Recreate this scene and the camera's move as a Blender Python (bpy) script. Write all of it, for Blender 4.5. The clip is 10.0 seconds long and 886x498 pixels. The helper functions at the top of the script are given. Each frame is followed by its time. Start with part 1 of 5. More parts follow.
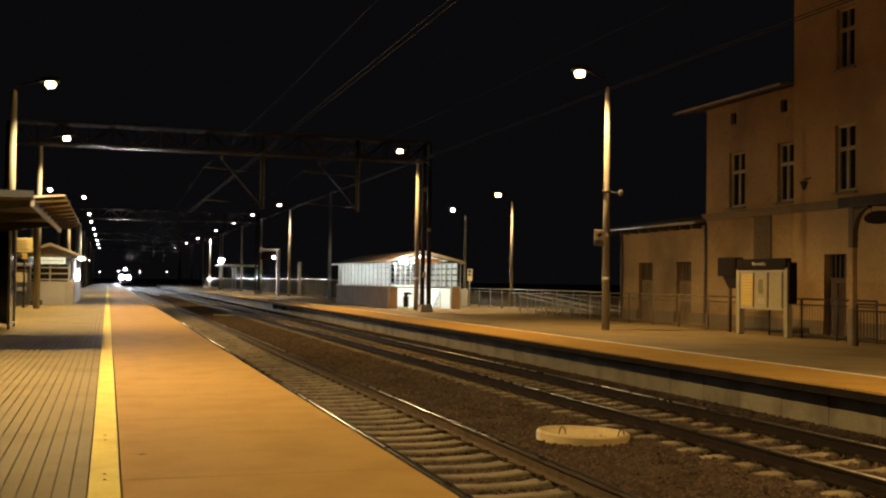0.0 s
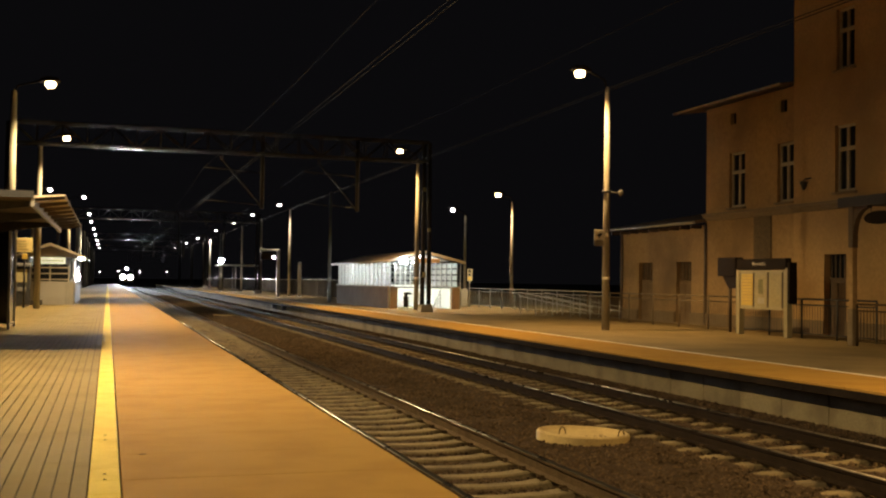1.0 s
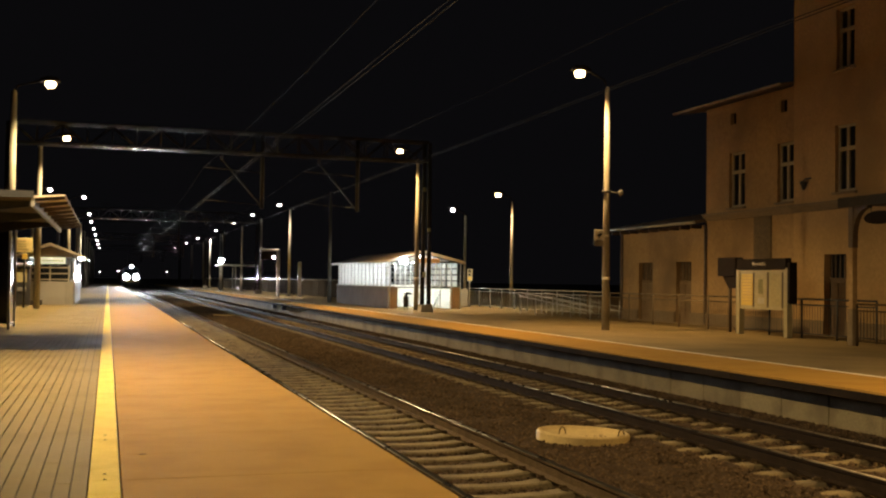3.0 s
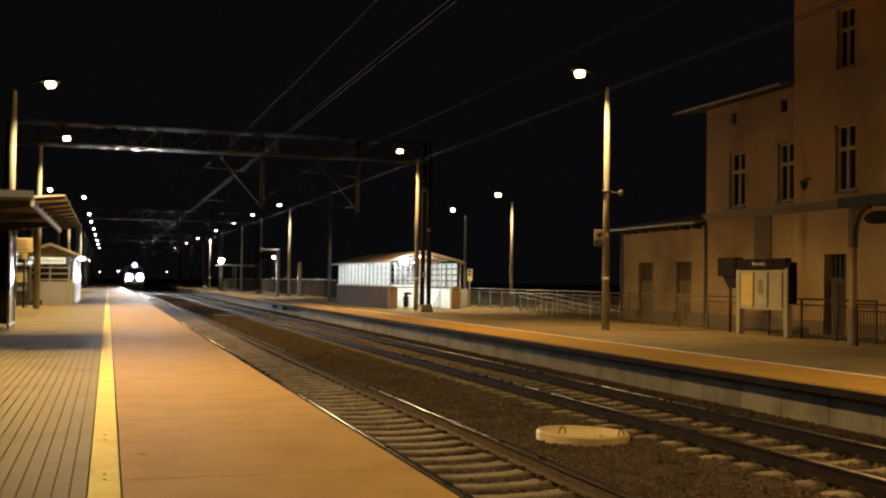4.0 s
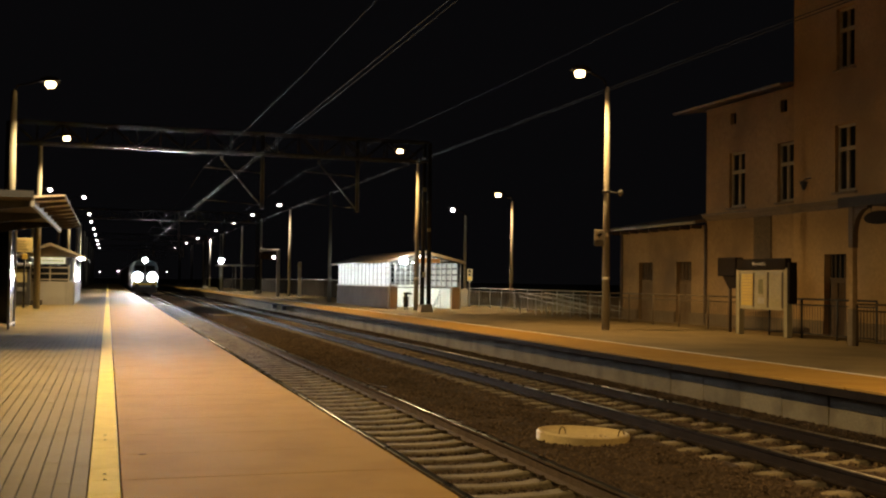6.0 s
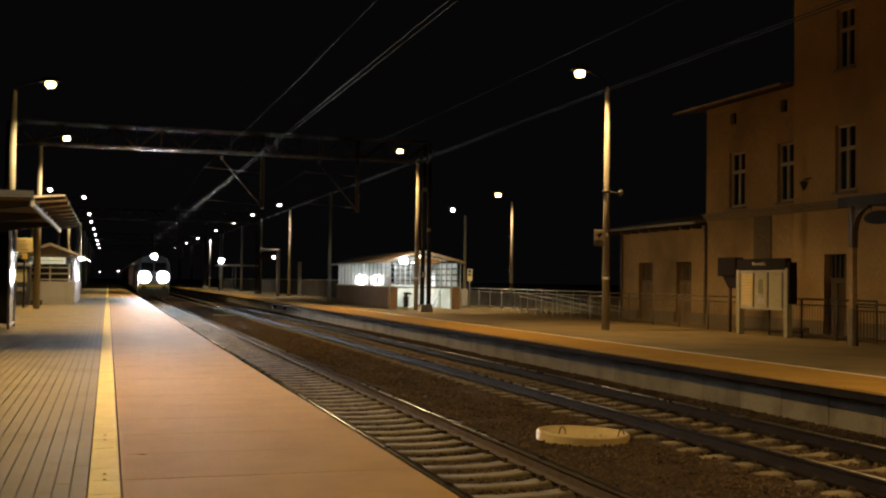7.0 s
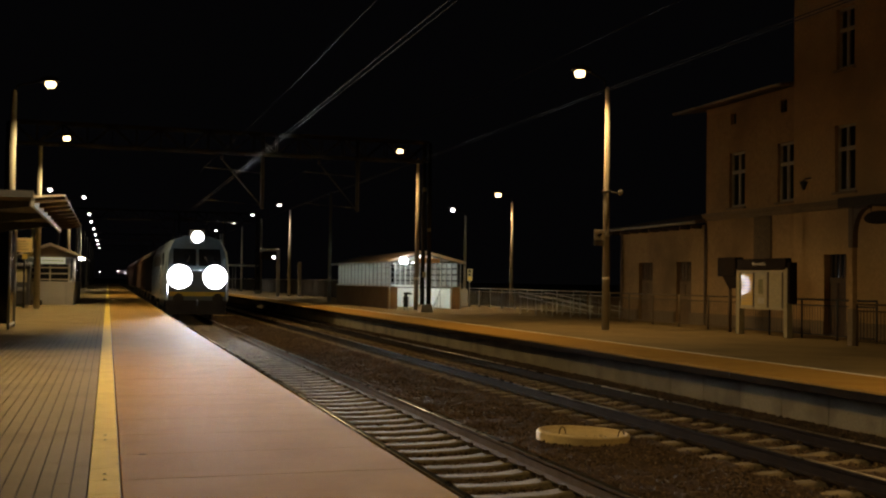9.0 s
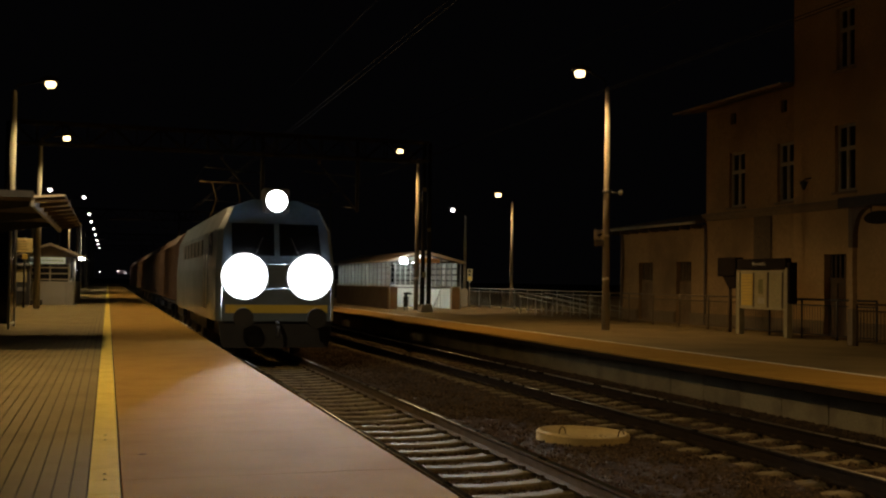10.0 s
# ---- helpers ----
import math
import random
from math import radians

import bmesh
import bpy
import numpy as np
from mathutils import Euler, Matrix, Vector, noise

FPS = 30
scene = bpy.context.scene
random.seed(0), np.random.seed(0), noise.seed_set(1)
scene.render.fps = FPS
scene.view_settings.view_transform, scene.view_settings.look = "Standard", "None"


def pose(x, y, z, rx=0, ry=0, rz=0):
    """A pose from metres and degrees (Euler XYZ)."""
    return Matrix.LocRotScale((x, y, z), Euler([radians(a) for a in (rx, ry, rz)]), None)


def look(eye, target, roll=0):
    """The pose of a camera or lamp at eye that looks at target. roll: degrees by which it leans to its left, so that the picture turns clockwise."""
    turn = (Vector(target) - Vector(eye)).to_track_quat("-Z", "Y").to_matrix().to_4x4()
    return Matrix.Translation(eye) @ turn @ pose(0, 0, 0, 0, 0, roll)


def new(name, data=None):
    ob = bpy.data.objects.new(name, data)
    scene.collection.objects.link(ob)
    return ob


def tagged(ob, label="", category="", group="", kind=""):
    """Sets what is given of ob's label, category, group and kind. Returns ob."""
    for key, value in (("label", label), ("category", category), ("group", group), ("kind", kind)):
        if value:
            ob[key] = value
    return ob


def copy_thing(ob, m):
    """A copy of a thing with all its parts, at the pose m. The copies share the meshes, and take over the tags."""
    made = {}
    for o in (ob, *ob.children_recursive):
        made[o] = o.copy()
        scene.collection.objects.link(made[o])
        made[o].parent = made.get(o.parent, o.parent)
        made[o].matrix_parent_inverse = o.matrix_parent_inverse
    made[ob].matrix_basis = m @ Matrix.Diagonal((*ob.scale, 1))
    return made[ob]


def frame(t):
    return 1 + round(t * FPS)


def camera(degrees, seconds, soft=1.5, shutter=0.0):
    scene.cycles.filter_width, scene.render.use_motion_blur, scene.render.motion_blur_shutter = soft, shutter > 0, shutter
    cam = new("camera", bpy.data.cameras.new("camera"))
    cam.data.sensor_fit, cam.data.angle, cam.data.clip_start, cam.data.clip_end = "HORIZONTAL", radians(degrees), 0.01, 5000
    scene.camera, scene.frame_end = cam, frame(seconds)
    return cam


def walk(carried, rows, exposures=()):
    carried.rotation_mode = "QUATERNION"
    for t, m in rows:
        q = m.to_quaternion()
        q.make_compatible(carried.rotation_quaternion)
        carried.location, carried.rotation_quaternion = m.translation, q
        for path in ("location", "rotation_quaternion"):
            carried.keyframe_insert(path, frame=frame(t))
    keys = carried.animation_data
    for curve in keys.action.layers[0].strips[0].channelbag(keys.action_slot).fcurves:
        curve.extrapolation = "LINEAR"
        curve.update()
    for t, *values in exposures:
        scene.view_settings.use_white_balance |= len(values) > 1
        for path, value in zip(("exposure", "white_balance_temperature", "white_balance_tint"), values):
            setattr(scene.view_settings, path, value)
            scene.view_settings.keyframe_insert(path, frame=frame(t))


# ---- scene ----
EYE = Vector((0.0, 0.0, 1.43))
YAW, PITCH = radians(17.313), radians(1.7485)
AIM = EYE + Vector((math.sin(YAW), math.cos(YAW), math.tan(PITCH))) * 10
cam = camera(44.85, 10.0, soft=2.2)
VIEW = look(EYE, AIM, roll=0.774)
walk(cam, [(0.0, VIEW), (10.0, VIEW)],
     exposures=[(0.0, 0.0), (3.0, -0.05), (4.5, -0.15), (5.5, -0.3), (6.8, -0.6), (7.5, -0.8), (8.5, -1.18), (9.0, -1.36), (9.5, -1.56), (10.0, -1.78)])

# ---- night sky ----
world = bpy.data.worlds.new("night")
scene.world = world
world.use_nodes = True
world.node_tree.nodes["Background"].inputs[0].default_value = (0.66, 0.62, 0.72, 1)
world.node_tree.nodes["Background"].inputs[1].default_value = 0.0046

SODIUM = (1.0, 0.72, 0.36)
SODIUM_OLD = (1.0, 0.615, 0.225)
COOL = (0.85, 0.95, 1.0)


# ---- materials ----
def mat(name, colour, rough=0.8, metal=0.0, vary=0.25, fine=60.0, coarse=1.5, bump=0.3, depth=0.004, second=None, shift=0.12, coat=0.0, spec=0.4):
    """Two-scale mottled surface: grain and larger stains, with fine relief and a shift from piece to piece."""
    m = bpy.data.materials.new(name)
    m.use_nodes = True
    nt = m.node_tree
    n, l = nt.nodes, nt.links
    p = n["Principled BSDF"]
    p.inputs["Metallic"].default_value = metal
    p.inputs["Specular IOR Level"].default_value = spec
    p.inputs["Coat Weight"].default_value = coat
    p.inputs["Coat Roughness"].default_value = 0.04
    geo = n.new("ShaderNodeTexCoord")
    pos = n.new("ShaderNodeNewGeometry")
    info = n.new("ShaderNodeObjectInfo")
    a, b = n.new("ShaderNodeTexNoise"), n.new("ShaderNodeTexNoise")
    a.inputs["Scale"].default_value, b.inputs["Scale"].default_value = fine, coarse
    a.inputs["Detail"].default_value, b.inputs["Detail"].default_value = 4, 6
    l.new(pos.outputs["Position"], a.inputs["Vector"])
    l.new(pos.outputs["Position"], b.inputs["Vector"])
    dark = [c * (1 - vary) for c in colour]
    light = [min(1, c * (1 + vary)) for c in colour]
    other = second or [c * (1 - 0.8 * vary) for c in colour]
    r1 = n.new("ShaderNodeValToRGB")
    r1.color_ramp.elements[0].position, r1.color_ramp.elements[1].position = 0.3, 0.7
    r1.color_ramp.elements[0].color, r1.color_ramp.elements[1].color = (*dark, 1), (*light, 1)
    l.new(a.outputs["Fac"], r1.inputs["Fac"])
    r2 = n.new("ShaderNodeValToRGB")
    r2.color_ramp.elements[0].position, r2.color_ramp.elements[1].position = 0.45, 0.72
    l.new(b.outputs["Fac"], r2.inputs["Fac"])
    mix = n.new("ShaderNodeMix")
    mix.data_type = "RGBA"
    l.new(r2.outputs["Color"], mix.inputs["Factor"])
    l.new(r1.outputs["Color"], mix.inputs["A"])
    mix.inputs["B"].default_value = (*other, 1)
    hsv = n.new("ShaderNodeHueSaturation")
    mapped = n.new("ShaderNodeMapRange")
    mapped.inputs["To Min"].default_value, mapped.inputs["To Max"].default_value = 1 - shift, 1 + shift
    add = n.new("ShaderNodeMath")
    add.operation = "ADD"
    frac = n.new("ShaderNodeMath")
    frac.operation = "FRACT"
    l.new(info.outputs["Random"], add.inputs[0])
    l.new(pos.outputs["Random Per Island"], add.inputs[1])
    l.new(add.outputs[0], frac.inputs[0])
    l.new(frac.outputs[0], mapped.inputs["Value"])
    l.new(mapped.outputs[0], hsv.inputs["Value"])
    l.new(mix.outputs["Result"], hsv.inputs["Color"])
    l.new(hsv.outputs["Color"], p.inputs["Base Color"])
    rr = n.new("ShaderNodeMapRange")
    rr.inputs["To Min"].default_value, rr.inputs["To Max"].default_value = max(0.03, rough - 0.12), min(1, rough + 0.1)
    l.new(b.outputs["Fac"], rr.inputs["Value"])
    l.new(rr.outputs[0], p.inputs["Roughness"])
    if bump:
        bp = n.new("ShaderNodeBump")
        bp.inputs["Strength"].default_value, bp.inputs["Distance"].default_value = bump, depth
        l.new(a.outputs["Fac"], bp.inputs["Height"])
        l.new(bp.outputs["Normal"], p.inputs["Normal"])
    return m


def glow(name, colour, strength):
    m = bpy.data.materials.new(name)
    m.use_nodes = True
    p = m.node_tree.nodes["Principled BSDF"]
    p.inputs["Base Color"].default_value = (0.8, 0.8, 0.8, 1)
    p.inputs["Emission Color"].default_value = (*colour, 1)
    p.inputs["Emission Strength"].default_value = strength
    return m


def glass(name, colour=(0.9, 0.95, 0.95), rough=0.02, coat=0.0):
    m = bpy.data.materials.new(name)
    m.use_nodes = True
    p = m.node_tree.nodes["Principled BSDF"]
    p.inputs["Base Color"].default_value = (*colour, 1)
    p.inputs["Transmission Weight"].default_value = 1.0
    p.inputs["Roughness"].default_value = rough
    p.inputs["IOR"].default_value = 1.45
    p.inputs["Coat Weight"].default_value = coat
    return m


M = {
    "paver": mat("concrete_paver", (0.285, 0.215, 0.088), 0.85, vary=0.16, fine=90, coarse=0.9, second=(0.235, 0.175, 0.072), shift=0.025, spec=0.15),
    "apron": mat("apron_paving", (0.20, 0.147, 0.068), 0.85, vary=0.22, fine=40, coarse=0.6, second=(0.14, 0.102, 0.048), spec=0.15),
    "wall_panel": mat("platform_wall_concrete", (0.185, 0.148, 0.076), 0.9, vary=0.24, fine=35, coarse=1.4, second=(0.11, 0.086, 0.045)),
    "joint": mat("joint_sand", (0.085, 0.06, 0.028), 0.95, fine=200),
    "slab": mat("red_surface_slab", (0.40, 0.236, 0.056), 0.88, vary=0.14, fine=120, coarse=1.6, second=(0.345, 0.198, 0.05), shift=0.014, spec=0.03),
    "yellow": mat("yellow_line_paint", (0.80, 0.62, 0.13), 0.85, vary=0.1, fine=80, coarse=2.5, second=(0.70, 0.52, 0.10), shift=0.01, spec=0.1),
    "white": mat("white_line_paint", (0.72, 0.68, 0.60), 0.6, vary=0.15, fine=60, coarse=2.0),
    "concrete": mat("concrete", (0.36, 0.34, 0.30), 0.85, vary=0.18, fine=40, coarse=1.2),
    "pole": mat("spun_concrete", (0.27, 0.245, 0.2), 0.9, spec=0.1, vary=0.12, fine=30, coarse=0.8),
    "sleeper": mat("sleeper_concrete", (0.20, 0.156, 0.084), 0.88, spec=0.15, vary=0.25, fine=35, coarse=3.0, second=(0.10, 0.078, 0.05)),
    "ballast": mat("ballast_stone", (0.047, 0.031, 0.018), 0.95, spec=0.08, vary=0.45, fine=28, coarse=2.0, bump=0.9, depth=0.03, shift=0.25),
    "stone": mat("loose_ballast_stone", (0.083, 0.056, 0.032), 0.95, spec=0.06, vary=0.35, fine=30, coarse=2.0, bump=0.4, shift=0.5),
    "rust": mat("rusty_steel", (0.08, 0.055, 0.028), 0.95, 0.0, spec=0.06, vary=0.3, fine=50, coarse=4),
    # darker copy of the rust; on track B it carries the rail sides' shade
    "rust_dark": mat("dark_rusty_steel", (0.026, 0.017, 0.009), 0.95, 0.0, spec=0.05, vary=0.3, fine=50, coarse=4),
    "board_yellow": mat("pale_yellow_board", (0.84, 0.68, 0.30), 0.5, vary=0.08, fine=20, coarse=2),
    # soiled concrete, with the shade under the slab lip put into its colour
    "edge_face": mat("soiled_shaded_edge_concrete", (0.016, 0.011, 0.007), 0.95, spec=0.05, vary=0.35, fine=30, coarse=1.5, second=(0.026, 0.018, 0.011)),
    "railtop": mat("polished_steel", (0.42, 0.39, 0.35), 0.3, 1.0, vary=0.1, fine=30, coarse=3, bump=0.05),
    "earth": mat("dark_earth", (0.045, 0.04, 0.03), 0.95, vary=0.4, fine=8, coarse=0.2, bump=0.6, depth=0.05),
    "plaster": mat("ochre_plaster", (0.37, 0.245, 0.115), 0.9, vary=0.14, fine=9, coarse=0.45, second=(0.21, 0.14, 0.072), shift=0.03),
    "plaster_grey": mat("grey_plaster", (0.21, 0.16, 0.10), 0.9, vary=0.15, fine=12, coarse=0.8),
    "board_white": mat("board_frame_paint", (0.34, 0.30, 0.185), 0.6, vary=0.14, fine=30, coarse=3, shift=0.03),
    "fence_dark": mat("dark_sheet_fence", (0.028, 0.024, 0.02), 0.85, vary=0.3, fine=10, coarse=1),
    "frame_white": mat("white_frame_paint", (0.38, 0.34, 0.26), 0.6, vary=0.12, fine=30, coarse=3, shift=0.03),
    "plaster_tall": mat("light_ochre_plaster", (0.43, 0.285, 0.13), 0.9, vary=0.12, fine=9, coarse=0.45, second=(0.30, 0.20, 0.095), shift=0.03),
    "plaster_dark": mat("dark_grey_plaster", (0.15, 0.113, 0.068), 0.92, vary=0.2, fine=12, coarse=0.8),
    "door_brown": mat("faded_brown_door_paint", (0.17, 0.115, 0.062), 0.75, vary=0.25, fine=14, coarse=2.0),
    "dull_pane": mat("dusty_window_pane", (0.10, 0.075, 0.046), 0.4, vary=0.3, fine=6, coarse=1.5, bump=0.0),
    "rail_brown": mat("weathered_brown_railing", (0.15, 0.108, 0.06), 0.7, vary=0.25, fine=30, coarse=3),
    "lamp_arm": mat("dark_lamp_arm_paint", (0.012, 0.011, 0.010), 0.8, vary=0.1, spec=0.1),
    "wood_dark": mat("dark_door_paint", (0.10, 0.07, 0.045), 0.6, vary=0.25, fine=20, coarse=3),
    "roof": mat("sheet_roof", (0.16, 0.13, 0.11), 0.55, 0.3, vary=0.2, fine=10, coarse=1),
    "galv": mat("galvanised_steel", (0.45, 0.45, 0.44), 0.45, 0.85, vary=0.12, fine=25, coarse=2.5),
    "steel_dark": mat("dark_painted_steel", (0.05, 0.05, 0.055), 0.5, 0.4, vary=0.2, fine=30, coarse=2),
    "steel_grey": mat("grey_painted_steel", (0.22, 0.22, 0.22), 0.5, 0.4, vary=0.15, fine=30, coarse=2),
    "gantry": mat("weathered_gantry_steel", (0.016, 0.014, 0.012), 0.75, 0.1, vary=0.3, fine=20, coarse=2),
    "gantry_low": mat("lighter_gantry_chord", (0.05, 0.05, 0.05), 0.4, 0.6, vary=0.3, fine=20, coarse=2),
    "brick": mat("clinker_wall", (0.10, 0.07, 0.046), 0.85, vary=0.2, fine=30, coarse=1),
    "pier": mat("pale_clinker_pier", (0.30, 0.205, 0.125), 0.85, vary=0.2, fine=30, coarse=1),
    "white_wall": mat("white_wall", (0.78, 0.80, 0.78), 0.7, vary=0.05, fine=20, coarse=1.2, shift=0.02),
    "orange": mat("orange_panel", (0.56, 0.32, 0.13), 0.5, vary=0.08, fine=20, coarse=2),
    "panel": mat("dark_panel", (0.017, 0.012, 0.009), 0.75, vary=0.2, fine=20, coarse=2, spec=0.08),
    "paper": mat("poster_paper", (0.36, 0.31, 0.165), 0.5, vary=0.18, fine=15, coarse=3, shift=0.05, coat=1.0),
    "paper_yellow": mat("yellow_timetable_paper", (0.58, 0.42, 0.09), 0.5, vary=0.1, fine=15, coarse=4, coat=1.0),
    "notice_green": mat("olive_print", (0.16, 0.15, 0.05), 0.5, vary=0.3, fine=14, coarse=5),
    "ink": mat("print_ink", (0.30, 0.24, 0.12), 0.6, vary=0.1),
    "letter": mat("sign_letter", (0.42, 0.40, 0.34), 0.5, vary=0.05),
    "plastic": mat("black_plastic", (0.02, 0.02, 0.022), 0.4, vary=0.2, fine=40),
    "ring": mat("cast_concrete", (0.54, 0.40, 0.17), 0.85, vary=0.18, fine=45, coarse=5),
    "gloss_sheet": mat("glossy_galvanised_sheet", (0.15, 0.15, 0.15), 0.26, 0.9, vary=0.1, fine=5, coarse=1, bump=0.1),
    "column": mat("stained_concrete", (0.075, 0.062, 0.05), 0.9, vary=0.2, fine=30, coarse=1.5),
    "insul": mat("brown_ceramic", (0.03, 0.016, 0.011), 0.4, vary=0.1),
    "copper": mat("oxidised_copper_wire", (0.009, 0.0075, 0.007), 0.85, 0.0, vary=0.1, spec=0.08),
    "soffit": mat("light_soffit", (0.55, 0.50, 0.42), 0.6, vary=0.1, fine=20, coarse=1.5),
    "loco": mat("loco_paint", (0.10, 0.13, 0.16), 0.35, 0.0, vary=0.1, fine=10, coarse=1.0, coat=0.4),
    "loco_yellow": mat("loco_band", (0.55, 0.40, 0.06), 0.4, vary=0.1, coat=0.3),
    # dark lining of the made-up tubes that narrow the headlamp beams
    "hood": mat("beam_narrowing_lining", (0.03, 0.03, 0.032), 0.6, vary=0.1),
    "wagon": mat("wagon_paint", (0.07, 0.043, 0.031), 0.7, vary=0.25, fine=15, coarse=0.8),
    "wheel": mat("wheel_steel", (0.12, 0.10, 0.09), 0.5, 0.7, vary=0.2),
    "dark_glass": mat("dark_window_glass", (0.012, 0.013, 0.015), 0.06, vary=0.1, bump=0.0, fine=3),
    "frosted": glass("frosted_glass", (0.92, 0.96, 0.93), 0.45, 1.0),
    "lamp": glow("sodium_lamp_glass", (1.0, 0.66, 0.30), 22.0),
    "lamp_white": glow("white_lamp_glass", (1.0, 0.93, 0.82), 34.0),
    "lamp_cool": glow("cool_lamp_glass", COOL, 60.0),
    "tube": glow("white_tube_light", (0.9, 1.0, 0.92), 135.0),
    "head": glow("headlamp_lens", (0.95, 0.98, 1.0), 45000.0),
    "main_beam": glow("main_beam_lens", (0.95, 0.98, 1.0), 800000.0),
    # top lamp's lens, and the added rings that imitate headlamp glare
    "lens_and_glare": glow("headlamp_lens_and_glare", (0.95, 0.98, 1.0), 40.0),
    "lit_sign": glow("lit_sign_panel", (0.82, 1.0, 0.66), 0.45),
    "far_lamp": glow("distant_lamp_glass", (1.0, 0.95, 0.85), 60.0),
}


# ---- mesh tools ----
def box(bm, x0, x1, y0, y1, z0, z1, bevel=0.0, m=None):
    v = [bm.verts.new((x, y, z)) for z in (z0, z1) for y in (y0, y1) for x in (x0, x1)]
    if m is not None:
        for q in v:
            q.co = m @ q.co
    fs = [bm.faces.new([v[i] for i in f]) for f in ((0, 2, 3, 1), (4, 5, 7, 6), (0, 1, 5, 4), (2, 6, 7, 3), (0, 4, 6, 2), (1, 3, 7, 5))]
    if bevel:
        es = list({e for f in fs for e in f.edges})
        bmesh.ops.bevel(bm, geom=es, offset=bevel, segments=1, affect="EDGES", clamp_overlap=True)
    return bm


def tube(bm, a, b, r0, r1=None, n=12, caps=True):
    """A tapered round bar from a to b."""
    a, b = Vector(a), Vector(b)
    r1 = r0 if r1 is None else r1
    d = (b - a).normalized()
    u = d.orthogonal().normalized()
    w = d.cross(u)
    rings = []
    for c, r in ((a, r0), (b, r1)):
        rings.append([bm.verts.new(c + (u * math.cos(2 * math.pi * i / n) + w * math.sin(2 * math.pi * i / n)) * r) for i in range(n)])
    for i in range(n):
        f = bm.faces.new((rings[0][i], rings[0][(i + 1) % n], rings[1][(i + 1) % n], rings[1][i]))
        f.smooth = True
    if caps:
        bm.faces.new(rings[0][::-1])
        bm.faces.new(rings[1])
    return bm


def sweep(bm, pts, r, n=8):
    """A round bar of one radius along points."""
    pts = [Vector(p) for p in pts]
    rings = []
    for k, p in enumerate(pts):
        d = (pts[min(k + 1, len(pts) - 1)] - pts[max(k - 1, 0)]).normalized()
        u = d.cross(Vector((0, 0, 1)))
        u = u.normalized() if u.length > 1e-3 else Vector((1, 0, 0))
        w = d.cross(u)
        rings.append([bm.verts.new(p + (u * math.cos(2 * math.pi * i / n) + w * math.sin(2 * math.pi * i / n)) * r) for i in range(n)])
    for q, s in zip(rings, rings[1:]):
        for i in range(n):
            bm.faces.new((q[i], q[(i + 1) % n], s[(i + 1) % n], s[i])).smooth = True
    bm.faces.new(rings[0][::-1])
    bm.faces.new(rings[-1])
    return bm


def lathe(bm, profile, centre=(0, 0, 0), n=24, close=True):
    """A turned body about z: profile of (radius, height)."""
    rings = []
    for r, z in profile:
        rings.append([bm.verts.new((centre[0] + r * math.cos(2 * math.pi * i / n), centre[1] + r * math.sin(2 * math.pi * i / n), centre[2] + z)) for i in range(n)])
    for k in range(len(rings) - 1):
        for i in range(n):
            f = bm.faces.new((rings[k][i], rings[k][(i + 1) % n], rings[k + 1][(i + 1) % n], rings[k + 1][i]))
    if close:
        bm.faces.new(rings[0][::-1])
        bm.faces.new(rings[-1])
    return bm


def prism(bm, outline, axis, a, b):
    """An outline of (p, q) drawn out from a to b along axis: 'y' takes (x, z), 'x' takes (y, z), 'z' takes (x, y)."""
    def at(p, q, s):
        return (p, s, q) if axis == "y" else (s, p, q) if axis == "x" else (p, q, s)
    v0 = [bm.verts.new(at(p, q, a)) for p, q in outline]
    v1 = [bm.verts.new(at(p, q, b)) for p, q in outline]
    k = len(outline)
    for i in range(k):
        bm.faces.new((v0[i], v0[(i + 1) % k], v1[(i + 1) % k], v1[i]))
    bm.faces.new(v0[::-1])
    bm.faces.new(v1)
    return bm


def mesh_of(bm, name, material):
    bmesh.ops.recalc_face_normals(bm, faces=bm.faces)
    me = bpy.data.meshes.new(name)
    bm.to_mesh(me)
    bm.free()
    me.materials.append(material)
    return me


def part(name, bm, material, parent, label=""):
    ob = new(name, mesh_of(bm, name, material))
    ob.parent = parent
    if label:
        tagged(ob, label)
    return ob


def whole(name, bm, material, label, category, group="", kind=""):
    return tagged(new(name, mesh_of(bm, name, material)), label, category, group, kind)


def empty(name, label, category, group="", at=(0, 0, 0), rz=0.0):
    ob = tagged(new(name), label, category, group)
    ob.matrix_basis = pose(at[0], at[1], at[2], 0, 0, rz)
    return ob


def bmx():
    return bmesh.new()


# ---- plan: y runs along the line, x across it, z = 0 on the near platform ----
EDGE = 2.265            # near platform's edge
LINE_L = -0.101         # inner side of its yellow line
RAIL_A, TRACK_A = -0.54, 3.965
RAIL_B, TRACK_B = -0.54, 8.41
EDGE_B, TOP_B = 10.11, 0.0
FACADE = 20.5
Y0, Y1 = -25.0, 420.0

# ground to the horizon
g = bmx()
box(g, -1500, 1500, -800, 3000, -2.2, -1.25)
whole("ground", g, M["earth"], "dark earth beyond the station at night", "ground", kind="structure")


# ---- track bed, rails and sleepers ----
def bed_level(x):
    """Height of the gravel: a shoulder outside the sleepers' ends, a little lower between them."""
    x = np.asarray(x, float)
    inside = np.minimum(np.abs(x - TRACK_A), np.abs(x - TRACK_B)) < 1.12
    low = np.where(x < 6.2, RAIL_A - 0.258, RAIL_A - 0.232)
    heap = np.clip((x - 9.85) / 0.5, 0, 1) * 0.05
    return np.where(inside, low, np.where(x < 6.2, RAIL_A - 0.208, RAIL_A - 0.198)) + heap


